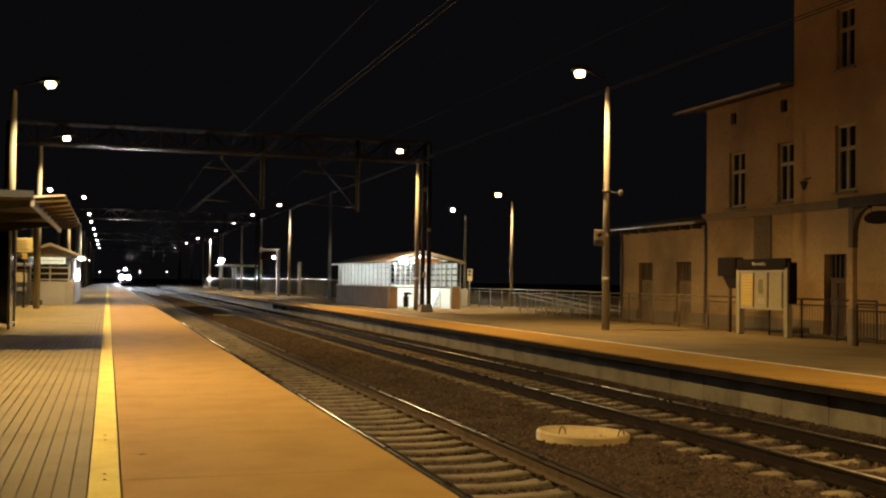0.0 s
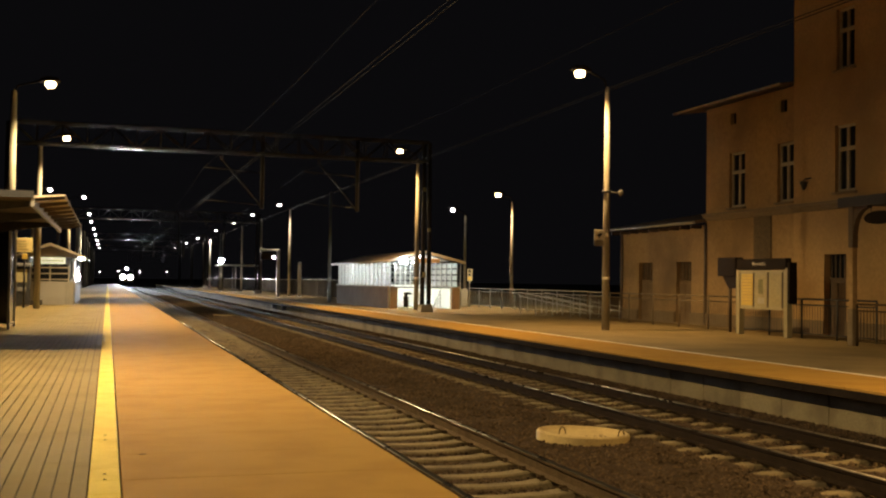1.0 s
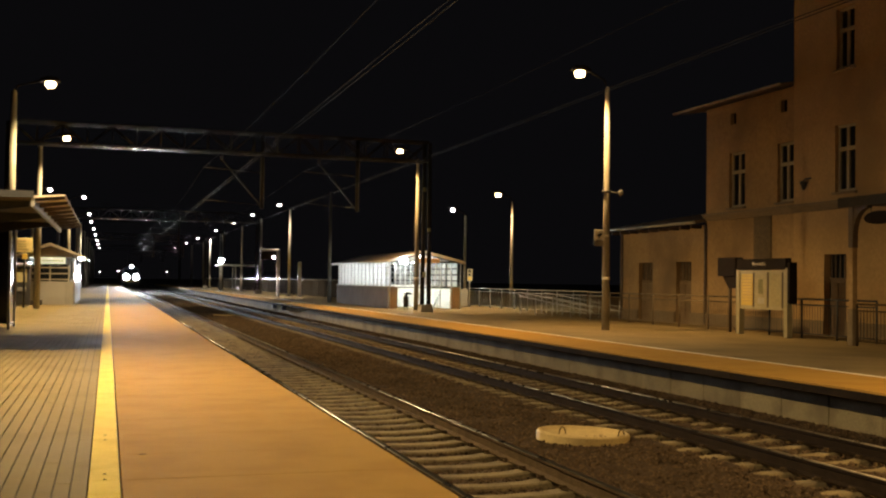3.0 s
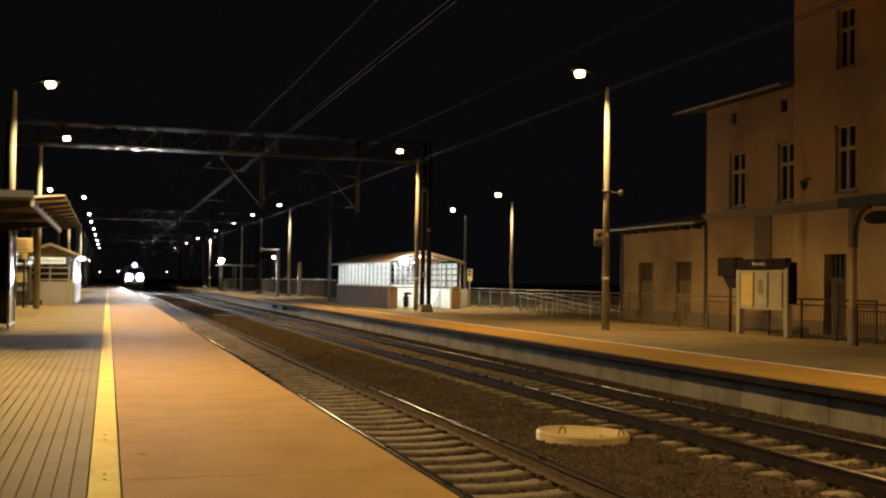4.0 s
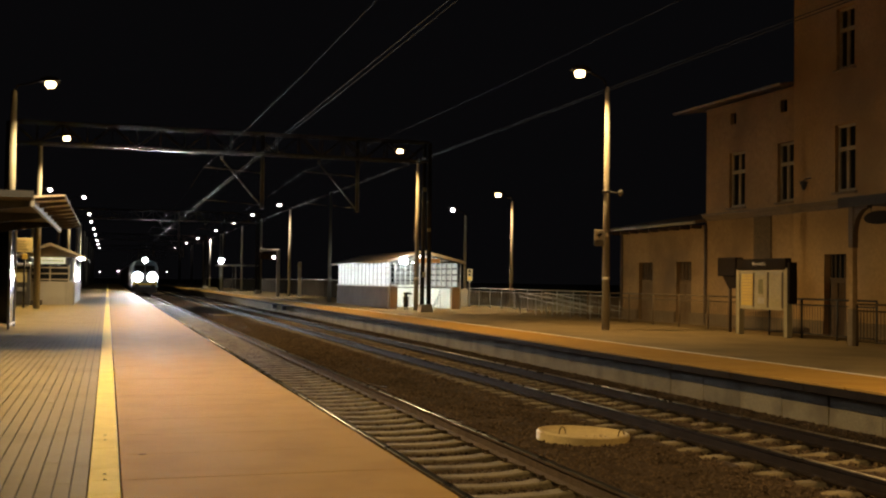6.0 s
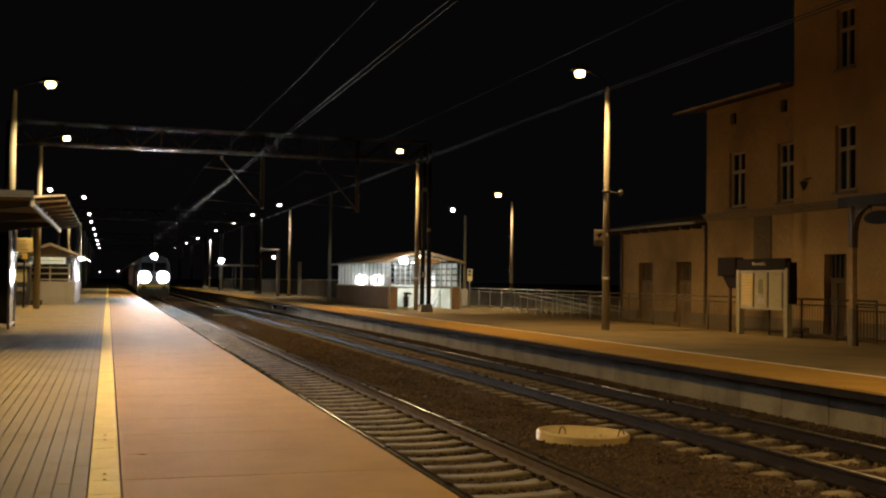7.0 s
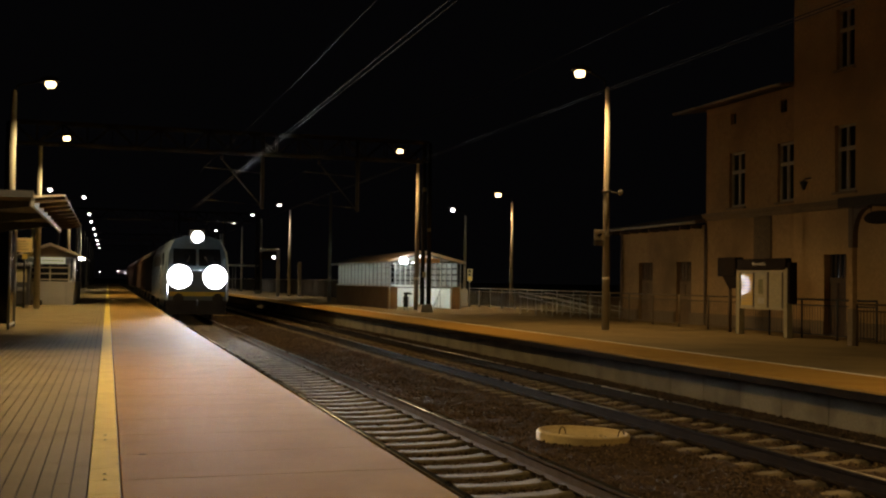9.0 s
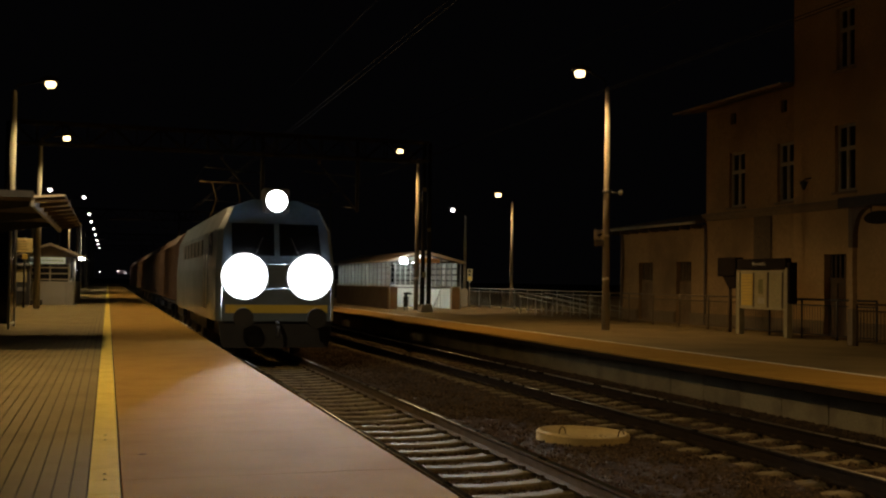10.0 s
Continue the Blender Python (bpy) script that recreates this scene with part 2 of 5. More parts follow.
def ballast_bed():
    """The gravel bed: gently uneven grid between the platforms."""
    xs = np.concatenate([np.linspace(2.3, 10.6, 56)])
    ys = np.concatenate([np.arange(4, 45, 0.16), np.geomspace(45, Y1, 120)])
    ys = np.concatenate([np.arange(Y0, 4, 0.5), ys])
    verts, faces = [], []
    level = dict(zip(xs, bed_level(xs).tolist()))
    for y in ys:
        for x in xs:
            rough = noise.noise((x * 5, y * 5, 0)) * 0.026 + noise.noise((x * 1.1, y * 1.1, 4)) * 0.022
            near_rail = min(abs(x - c - s * 0.75) for c in (TRACK_A, TRACK_B) for s in (-1, 1))
            verts.append((x, y, level[x] + rough - (0.03 if near_rail < 0.3 else 0.0)))
    k = len(xs)
    for j in range(len(ys) - 1):
        for i in range(k - 1):
            a = j * k + i
            faces.append((a, a + 1, a + k + 1, a + k))
    me = bpy.data.meshes.new("track_bed")
    me.from_pydata(verts, [], faces)
    me.materials.append(M["ballast"])
    tagged(new("track_bed", me), "dark brown crushed-stone track bed between the platforms", "track bed", kind="structure")


ballast_bed()


def loose_stones():
    rng = np.random.default_rng(3)
    close, beyond = 80000, 52000
    count = close + beyond
    px = rng.uniform(2.4, 10.5, count)
    py = np.where(rng.uniform(0, 1, count) < 0.1, rng.uniform(-12, 6, count), 6 + (rng.uniform(0, 1, count) ** 1.4) * 40)
    py[close:] = 30 + rng.uniform(0, 1, beyond) ** 1.25 * 110
    size = rng.uniform(0.014, 0.034, count)
    size[close:] = rng.uniform(0.022, 0.05, beyond)
    on_sleeper = np.zeros(count, bool)
    for centre, first, half in ((TRACK_A, 5.02, 0.13), (TRACK_B, 5.4, 0.11)):
        along = np.abs((py - first + 0.3) % 0.6 - 0.3)
        on_sleeper |= (np.abs(px - centre) < 1.28) & (along < half)
    keep = ~on_sleeper | (rng.uniform(0, 1, count) < 0.06)
    px, py, size = px[keep], py[keep], size[keep]
    count = len(px)
    base = bed_level(px)
    corner = np.array([(1, 0, 0), (-1, 0, 0), (0, 1, 0), (0, -1, 0), (0, 0, 1), (0, 0, -1)], float)
    tri = np.array([(0, 2, 4), (2, 1, 4), (1, 3, 4), (3, 0, 4), (2, 0, 5), (1, 2, 5), (3, 1, 5), (0, 3, 5)])
    turn = rng.uniform(0, 6.28, count)
    shape = corner[None] * rng.uniform(0.6, 1.3, (count, 6, 1)) * size[:, None, None]
    c, s = np.cos(turn)[:, None], np.sin(turn)[:, None]
    vx = shape[..., 0] * c - shape[..., 1] * s + px[:, None]
    vy = shape[..., 0] * s + shape[..., 1] * c + py[:, None]
    vz = shape[..., 2] * 0.8 + (base + rng.uniform(-0.01, 0.014, count))[:, None]
    verts = np.stack([vx, vy, vz], -1).reshape(-1, 3)
    faces = (tri[None] + (np.arange(count) * 6)[:, None, None]).reshape(-1, 3)
    me = bpy.data.meshes.new("track_gravel")
    me.from_pydata(verts.tolist(), [], faces.tolist())
    me.materials.append(M["stone"])
    tagged(new("track_gravel", me), "loose brown crushed stones lying along the tracks", "gravel", kind="stuff")


loose_stones()

RAIL_SHAPE = [(-0.075, 0), (0.075, 0), (0.075, 0.012), (0.012, 0.035), (0.009, 0.13), (0.034, 0.145), (0.036, 0.172), (0.028, 0.18),
              (-0.028, 0.18), (-0.036, 0.172), (-0.034, 0.145), (-0.009, 0.13), (-0.012, 0.035), (-0.075, 0.012)]


def rail(x, top, side):
    b = bmx()
    prism(b, [(x + p, top - 0.18 + q) for p, q in RAIL_SHAPE], "y", Y0, Y1)
    ob = whole("rail", b, M[side], "rusty steel running rail with a polished top on concrete sleepers", "rail", "running rails")
    b = bmx()
    crown = [(x + 0.036 * math.sin(a), top - 0.004 + 0.011 * math.cos(a)) for a in [radians(d) for d in range(-90, 91, 15)]]
    prism(b, crown, "y", Y0, Y1)
    for f in b.faces:
        f.smooth = len(f.verts) == 4
    part("rail_head", b, M["railtop"], ob, "polished running surface")
    return ob


# track B's rails: shade on the sides is put into the darker rust
for centre, top in ((TRACK_A, RAIL_A), (TRACK_B, RAIL_B)):
    for side in (-0.7525, 0.7525):
        rail(centre + side, top, "rust" if centre == TRACK_A else "rust_dark")


def sleeper_mesh(wide):
    """A pre-stressed sleeper: tapered ends, lower middle."""
    b = bmx()
    half = [(-1.27, 0.085, -0.022), (-1.1, 0.098, 0.0), (-0.75, 0.105, 0.005), (-0.45, 0.092, -0.03), (0, 0.085, -0.042)]
    stations = half + [(-x, w, z) for x, w, z in half[-2::-1]]
    rows = []
    for x, w, z in stations:
        w *= wide
        rows.append([b.verts.new(p) for p in ((x, -w - 0.02, -0.2), (x, -w, z - 0.02), (x, -w + 0.02, z), (x, w - 0.02, z), (x, w, z - 0.02), (x, w + 0.02, -0.2))])
    for r, q in zip(rows, rows[1:]):
        for i in range(5):
            b.faces.new((r[i], r[i + 1], q[i + 1], q[i]))
    b.faces.new(rows[0])
    b.faces.new(rows[-1][::-1])
    return mesh_of(b, "sleeper", M["sleeper"])


def clip_mesh():
    b = bmx()
    box(b, -0.14, 0.14, -0.07, 0.07, 0, 0.014)
    for s in (-1, 1):
        tube(b, (s * 0.10, -0.05, 0.03), (s * 0.10, 0.05, 0.03), 0.018, n=6)
        tube(b, (s * 0.13, 0, 0.0), (s * 0.13, 0, 0.05), 0.016, n=6)
    return mesh_of(b, "fastening", M["rust"])


SLEEPER_A, SLEEPER_B, FASTENING = sleeper_mesh(1.25), sleeper_mesh(1.0), clip_mesh()


def sleepers(centre, top, start, shift, shape):
    for i in range(-42, 150):
        y = start + shift + i * 0.6
        ob = tagged(new("sleeper", shape), "worn grey-brown concrete railway sleeper bedded in ballast", "sleeper", "track sleepers")
        ob.matrix_basis = pose(centre + random.uniform(-0.015, 0.015), y, top - 0.185, 0, 0, random.uniform(-0.4, 0.4))
        if 3 < y < 40:
            for side in (-0.7525, 0.7525):
                f = new("fastening", FASTENING)
                f.parent = ob
                f.matrix_basis = pose(side, 0, 0.003)
    b = bmx()
    for i in range(150, 420):
        y = start + shift + i * 0.6
        box(b, centre - 1.28, centre + 1.28, y - 0.12, y + 0.12, top - 0.35, top - 0.19)
    whole("far_sleepers", b, M["sleeper"], "distant concrete sleepers along the track", "sleepers", kind="stuff")


sleepers(TRACK_A, RAIL_A, 5.0, 0.02, SLEEPER_A)
sleepers(TRACK_B, RAIL_B, 5.0, 0.4, SLEEPER_B)


# ---- near platform ----
def near_platform():
    b = bmx()
    box(b, -9.0, EDGE - 0.22, Y0, 260, -1.3, -0.075)
    base = whole("platform_near", b, M["concrete"], "near station platform with paved surface and red edge slabs", "platform", kind="structure")
    b = bmx()
    box(b, -9.0, LINE_L, Y0, 260, -0.075, -0.012)
    part("paving_bed", b, M["joint"], base)
    # yellow tactile line in plates
    plate = bmx()
    box(plate, -0.104, 0.104, -0.249, 0.249, -0.06, 0.0, 0.003)
    plate = mesh_of(plate, "yellow_plate", M["yellow"])
    for i in range(250):
        ob = new("yellow_plate", plate)
        ob.parent = base
        ob.matrix_basis = pose(LINE_L + 0.11, -20.8 + i * 0.5, 0.002 + random.uniform(-0.0004, 0.0004))
    b = bmx()
    box(b, LINE_L + 0.006, LINE_L + 0.214, 104.2, 258, -0.06, 0.002)
    part("yellow_line", b, M["yellow"], base)
    b = bmx()
    for y in (7.98, 8.2, 9.92, 10.2):
        tube(b, (LINE_L + 0.11, y, 0.003), (LINE_L + 0.11, y, 0.006), 0.012, n=10)
    part("stud", b, M["rust_dark"], base)
    # red edge slabs, joints across the platform
    slab = bmx()
    box(slab, LINE_L + 0.228, EDGE, 0.0025, 1.1175, -0.085, 0.0, 0.0012)
    slab = mesh_of(slab, "edge_slab", M["slab"])
    y = 3.47 - 1.12 * 22
    for i in range(130):
        ob = new("edge_slab", slab)
        ob.parent = base
        ob.matrix_basis = pose(0, y, random.uniform(-0.0004, 0.0004))
        y += 1.12
    b = bmx()
    box(b, LINE_L + 0.228, EDGE, y, 258, -0.085, 0.0)
    part("far_edge_slabs", b, M["slab"], base)
    part("chip", prism(bmx(), [(0.27, 9.062), (0.30, 9.05), (0.335, 9.06), (0.33, 9.078), (0.285, 9.08)], "z", -0.002, 0.0025), M["joint"], base, "dark chipped spot at a joint")
    b = bmx()
    box(b, EDGE - 0.3, EDGE - 0.2, Y0, 258, -1.0, -0.09)
    part("platform_wall", b, M["concrete"], base)
    # pavers
    w, ln, gap = 0.11, 0.2, 0.012
    brick = bmx()
    box(brick, gap / 2, w - gap / 2, 0.0006, ln - 0.0006, -0.06, 0.0, 0.001)
    brick = mesh_of(brick, "paver", M["paver"])
    for r in range(12):
        for j in range(25):
            x, y = LINE_L - (r + 1) * w, 6.6 + j * ln + (r % 2) * 0.1
            ob = new("paver", brick)
            ob.parent = base
            ob.matrix_basis = pose(x, y, random.uniform(-0.0008, 0.0006))
    verts, faces = [], []
    rng = random.Random(5)
    for r in range(44):
        for j in range(-130, 420):
            if r < 12 and 0 <= j < 25:
                continue
            if r > 30 and j > 260:
                continue
            x0 = LINE_L - (r + 1) * w + gap / 2
            y0 = 6.6 + j * ln + (r % 2) * 0.1 + 0.0006
            x1, y1, z = x0 + w - gap, y0 + ln - 0.0012, rng.uniform(-0.0008, 0.0006)
            n = len(verts)
            verts += [(x0, y0, -0.04), (x1, y0, -0.04), (x1, y1, -0.04), (x0, y1, -0.04), (x0, y0, z), (x1, y0, z), (x1, y1, z), (x0, y1, z)]
            faces += [(n + 4, n + 5, n + 6, n + 7), (n, n + 1, n + 5, n + 4), (n + 1, n + 2, n + 6, n + 5), (n + 2, n + 3, n + 7, n + 6), (n + 3, n, n + 4, n + 7)]
    me = bpy.data.meshes.new("paving")
    me.from_pydata(verts, [], faces)
    me.materials.append(M["paver"])
    ob = tagged(new("paving", me), kind="stuff")
    ob.parent = base
    b = bmx()
    box(b, -9.0, LINE_L, 90.6, 258, -0.012, -0.004)
    part("far_paving", b, M["paver"], base)


# ---- far platform ----
def far_platform():
    b = bmx()
    box(b, EDGE_B + 0.45, FACADE + 30, Y0, 250, -1.3, TOP_B - 0.09)
    base = whole("platform_far", b, M["concrete"], "far station platform with red edge slabs and paved apron", "platform", kind="structure")
    # wall of precast panels
    panel = bmx()
    box(panel, EDGE_B + 0.40, EDGE_B + 0.46, 0.006, 1.194, -1.05, TOP_B - 0.17, 0.006)
    panel = mesh_of(panel, "wall_panel", M["wall_panel"])
    slab = bmx()
    box(slab, EDGE_B, EDGE_B + 1.69, 0.003, 0.997, TOP_B - 0.04, TOP_B, 0.006)
    slab = mesh_of(slab, "edge_slab", M["slab"])
    # nosing coloured near black, so it continues the lip's shadow
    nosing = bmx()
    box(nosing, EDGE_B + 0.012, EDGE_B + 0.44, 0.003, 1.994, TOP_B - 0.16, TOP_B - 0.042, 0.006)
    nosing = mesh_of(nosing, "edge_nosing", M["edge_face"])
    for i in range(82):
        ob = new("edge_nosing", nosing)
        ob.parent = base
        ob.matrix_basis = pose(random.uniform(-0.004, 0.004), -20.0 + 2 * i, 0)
    for i in range(130):
        ob = new("wall_panel", panel)
        ob.parent = base
        ob.matrix_basis = pose(random.uniform(-0.004, 0.004), -19.7 + i * 1.2, 0)
    for i in range(164):
        ob = new("edge_slab", slab)
        ob.parent = base
        ob.matrix_basis = pose(random.uniform(-0.004, 0.004), -20.0 + i, random.uniform(-0.002, 0.002))
    b = bmx()
    box(b, EDGE_B, EDGE_B + 1.69, 144, 250, TOP_B - 0.095, TOP_B)
    part("far_edge_slabs", b, M["slab"], base)
    b = bmx()
    box(b, EDGE_B + 0.40, EDGE_B + 0.46, 136.3, 250, -1.05, TOP_B - 0.1)
    part("far_wall", b, M["wall_panel"], base)
    b = bmx()
    box(b, EDGE_B + 1.69, EDGE_B + 1.79, Y0, 250, TOP_B - 0.09, TOP_B + 0.002)
    part("white_line", b, M["white"], base, "worn white safety line")
    b = bmx()
    box(b, EDGE_B + 1.79, FACADE + 30, Y0, 250, TOP_B - 0.09, TOP_B)
    part("apron", b, M["apron"], base)


near_platform()
far_platform()


# ---- street lamps ----
def street_lamp(name, height, base_r, top_r, arm, rise, lens, label, group, k=0.8):
    """arm > 0 reaches towards +x."""
    e = empty(name, label, "street lamp", group)
    s = 1 if arm > 0 else -1
    b = bmx()
    tube(b, (0, 0, -0.05), (0, 0, height), base_r, top_r, 16)
    lathe(b, [(top_r, 0), (top_r * 0.6, 0.08), (0.02, 0.1)], (0, 0, height), 12)
    part("pole", b, M["pole"], e)
    b = bmx()
    pts = [Vector((0, 0, height - 0.1)), Vector((s * 0.1, 0, height + rise * 0.6)), Vector((arm * 0.6, 0, height + rise)), Vector((arm - s * 0.25, 0, height + rise + 0.05))]
    sweep(b, pts, 0.028)
    part("arm", b, M["lamp_arm"], e)
    b = bmx()
    prism(b, [(arm - s * 0.32, height + rise + 0.0), (arm + s * 0.30, height + rise + 0.05), (arm + s * 0.22, height + rise + 0.15), (arm - s * 0.1, height + rise + 0.19), (arm - s * 0.32, height + rise + 0.1)], "y", -0.14, 0.14)
    part("lamp_housing", b, M["lamp_arm"], e)
    b = bmx()
    lathe(b, [(0.06 * k, -0.21 * k), (0.15 * k, -0.19 * k), (0.2 * k, -0.1 * k), (0.205 * k, 0.0), (0.15 * k, 0.03)], (arm, 0, height + rise), 14)
    part("lamp_glass", b, lens, e, "glowing lamp glass")
    return e


def lamp_light(x, y, z, power, colour, tilt, size=0.1):
    """tilt: degrees by which the lantern throws its light towards -x."""
    d = bpy.data.lights.new("lamp_light", "SPOT")
    d.energy, d.color, d.spot_size, d.spot_blend, d.shadow_soft_size = power, colour, radians(140), 0.7, size
    ob = new("lamp_light", d)
    ob.matrix_basis = pose(x, y, z, 0, tilt, 0)
    return ob


POWER = 4200.0
LAMP_R = street_lamp("street_lamp", 7.5, 0.125, 0.072, -0.95, 0.5, M["lamp"], "tall tapered concrete street lamp glowing orange over the far platform", "platform lamps")
LAMP_R.matrix_basis = pose(14.8, 30.4, TOP_B)
lamp_light(13.85, 30.4, 7.66, POWER * 0.86, SODIUM_OLD, 10)
part("number_band", tube(bmx(), (0, 0, 1.5), (0, 0, 1.64), 0.118, n=16), M["frame_white"], LAMP_R, "small pale band")
LAMP_W = street_lamp("street_lamp", 7.5, 0.125, 0.072, -0.95, 0.5, M["lamp_white"], "tall tapered concrete street lamp glowing white over the far platform", "platform lamps", 0.62)
LAMP_W.matrix_basis = pose(14.8, 91.6, TOP_B - 0.18)
for y in (109.5, 126.0, 148.0, 179.0, 205.0, 240.0):
    copy_thing(LAMP_W, pose(14.8, y, TOP_B))
for y in (6.3, -14.0, 51.9, 91.6):
    if y < 91:
        copy_thing(LAMP_R, pose(14.8, y, TOP_B))
    if y < 100:
        lamp_light(13.85, y, 7.66, POWER * (1.35 if y < 20 else 1.0), (1.0, 0.82, 0.58) if y > 90 else SODIUM_OLD, -10 if y < 20 else 20)
for y in (118.0, 160.0):
    lamp_light(13.85, y, 7.66, POWER, (1.0, 0.87, 0.66), 20)
LAMP_L = street_lamp("street_lamp", 7.3, 0.135, 0.1, 1.1, 0.4, M["lamp"], "tall tapered concrete street lamp glowing orange over the near platform", "platform lamps")
LAMP_L.matrix_basis = pose(-3.0, 36.8, 0)
lamp_light(-1.9, 36.8, 7.4, POWER * 1.28, SODIUM, -24)
LAMP_V = street_lamp("street_lamp", 7.3, 0.135, 0.1, 1.1, 0.4, M["lamp_white"], "tall tapered concrete street lamp glowing white over the near platform", "platform lamps", 0.62)
LAMP_V.matrix_basis = pose(-3.0, 88.6, 0)
for y in (111.8, 127.0, 146.0, 167.0, 190.0, 215.0, 240.0):
    copy_thing(LAMP_V, pose(-3.0, y, 0))
for y in (16.0, -4.0, 50.9, 88.6):
    if y < 88:
        copy_thing(LAMP_L, pose(-3.0, y, 0))
    if y < 100:
        lamp_light(-1.9, y, 7.4, POWER * (2.1 if y < 0 else 1.28), SODIUM, -24)
lamp_light(-1.9, 127.0, 7.4, POWER, (1.0, 0.87, 0.66), -24)
copy_thing(LAMP_V, pose(-5.2, 82.0, 0))
LAMP_S = street_lamp("street_lamp", 5.95, 0.11, 0.06, -0.85, 0.45, M["lamp"], "slim concrete street lamp standing behind the railing", "car park lamps")
LAMP_S.matrix_basis = pose(21.7, 56.6, TOP_B)
lamp_light(20.85, 56.6, 6.1, POWER * 0.6, SODIUM, 10)
LAMP_T = street_lamp("street_lamp", 5.5, 0.11, 0.06, -0.85, 0.45, M["lamp_white"], "slim concrete street lamp with a cool white lantern behind the railing", "car park lamps", 0.62)
LAMP_T.matrix_basis = pose(21.3, 63.7, TOP_B)


# ---- overhead line ----
def gantry(y, first):
    e = empty("line_gantry", "dark steel lattice gantry spanning both tracks with hanging posts", "gantry", "overhead line gantries", (0, y, 0))
    x0, x1, zb, zt = -4.0, 14.25, 7.05, 7.95
    for x, foot in ((x0, 0.0), (x1, TOP_B)):
        for s in (-0.16, 0.16):
            b = bmx()
            tube(b, (x + s, 0, foot), (x + s * 0.8, 0, zt), 0.11, 0.09, 10)
            part("mast", b, M["gantry"], e)
        b = bmx()
        prism(b, [(x - 0.31, foot), (x + 0.31, foot), (x + 0.24, foot + 0.36), (x - 0.24, foot + 0.36)], "y", -0.3, 0.3)
        part("footing", b, M["concrete"], e)
    if first:
        for x, z, h in ((x1 - 0.14, 5.75, 0.2), (x1 + 0.1, 3.85, 0.16), (x1 - 0.12, 1.75, 0.26)):
            part("mast_plate", box(bmx(), x - 0.08, x + 0.08, -0.14, -0.125, z - h / 2, z + h / 2), M["paper"], e, "small pale number plate")
    for s in (-0.3, 0.3):
        for z in (zb, zt):
            b = bmx()
            box(b, x0, x1, s - 0.05, s + 0.05, z - 0.05, z + 0.05)
            part("chord", b, M["gantry_low"] if z == zb else M["gantry"], e)
    b = bmx()
    n = 18
    for i in range(n):
        xa, xb = x0 + (x1 - x0) * i / n, x0 + (x1 - x0) * (i + 1) / n
        for s in (-0.3, 0.3):
            tube(b, (xa, s, zb if i % 2 else zt), (xb, s, zt if i % 2 else zb), 0.03, n=5)
            tube(b, (xb, s, zb), (xb, s, zt), 0.025, n=5)
        tube(b, (xa, -0.3, zb), (xb, 0.3, zb), 0.025, n=5)
    part("lattice", b, M["gantry"], e)
    for x in (6.53, 10.9):
        b = bmx()
        tube(b, (x, 0, zt), (x, 0, 4.6), 0.085, n=8)
        part("drop_post", b, M["gantry"], e)
    for x, c in ((6.53, TRACK_A), (10.9, TRACK_B)):
        part("stay_tube", tube(bmx(), (x, 0, 4.66), (x - 1.8, 0, 6.75), 0.03, n=6), M["gantry"], e)
        part("steady_arm", tube(bmx(), (x, 0, 4.75), (c + 0.05, 0, 4.92), 0.016, n=6), M["gantry"], e)
        part("carrier_bracket", tube(bmx(), (x, 0, 6.2), (c, 0, 6.36), 0.025, n=6), M["gantry"], e)
        b = bmx()
        lathe(b, [(0.03, 0), (0.08, 0.03), (0.04, 0.06), (0.08, 0.09), (0.04, 0.12), (0.08, 0.15), (0.03, 0.2)], (x - 1.8, 0, 6.72), 8)
        part("insulator", b, M["insul"], e)
    return e


GANTRIES = (48.4, 107.8, 168.0, 230.0)
for i, y in enumerate(GANTRIES):
    gantry(y, i == 0)


def wire(x, z_support, sag, r, label):
    """A wire along the line, hung between the gantries."""
    pts = []
    stops = [-20.0, *GANTRIES, 296.0]
    for ya, yb in zip(stops, stops[1:]):
        for i in range(8):
            t = i / 8
            pts.append((x, ya + (yb - ya) * t, z_support - sag * 4 * t * (1 - t)))
    pts.append((x, stops[-1], z_support))
    b = sweep(bmx(), pts, r, 5)
    return whole("overhead_wire", b, M["copper"], label, "overhead wire", "overhead wires")


for c, rail_z in ((TRACK_A, RAIL_A), (TRACK_B, RAIL_B)):
    wire(c - 0.05, rail_z + 5.42, 0.0, 0.007, "copper contact wire running level above the track")
    wire(c + 0.05, rail_z + 5.42, 0.0, 0.007, "copper contact wire running level above the track")
    wire(c, rail_z + 6.9, 0.5, 0.007, "sagging copper carrier wire above the contact wire")


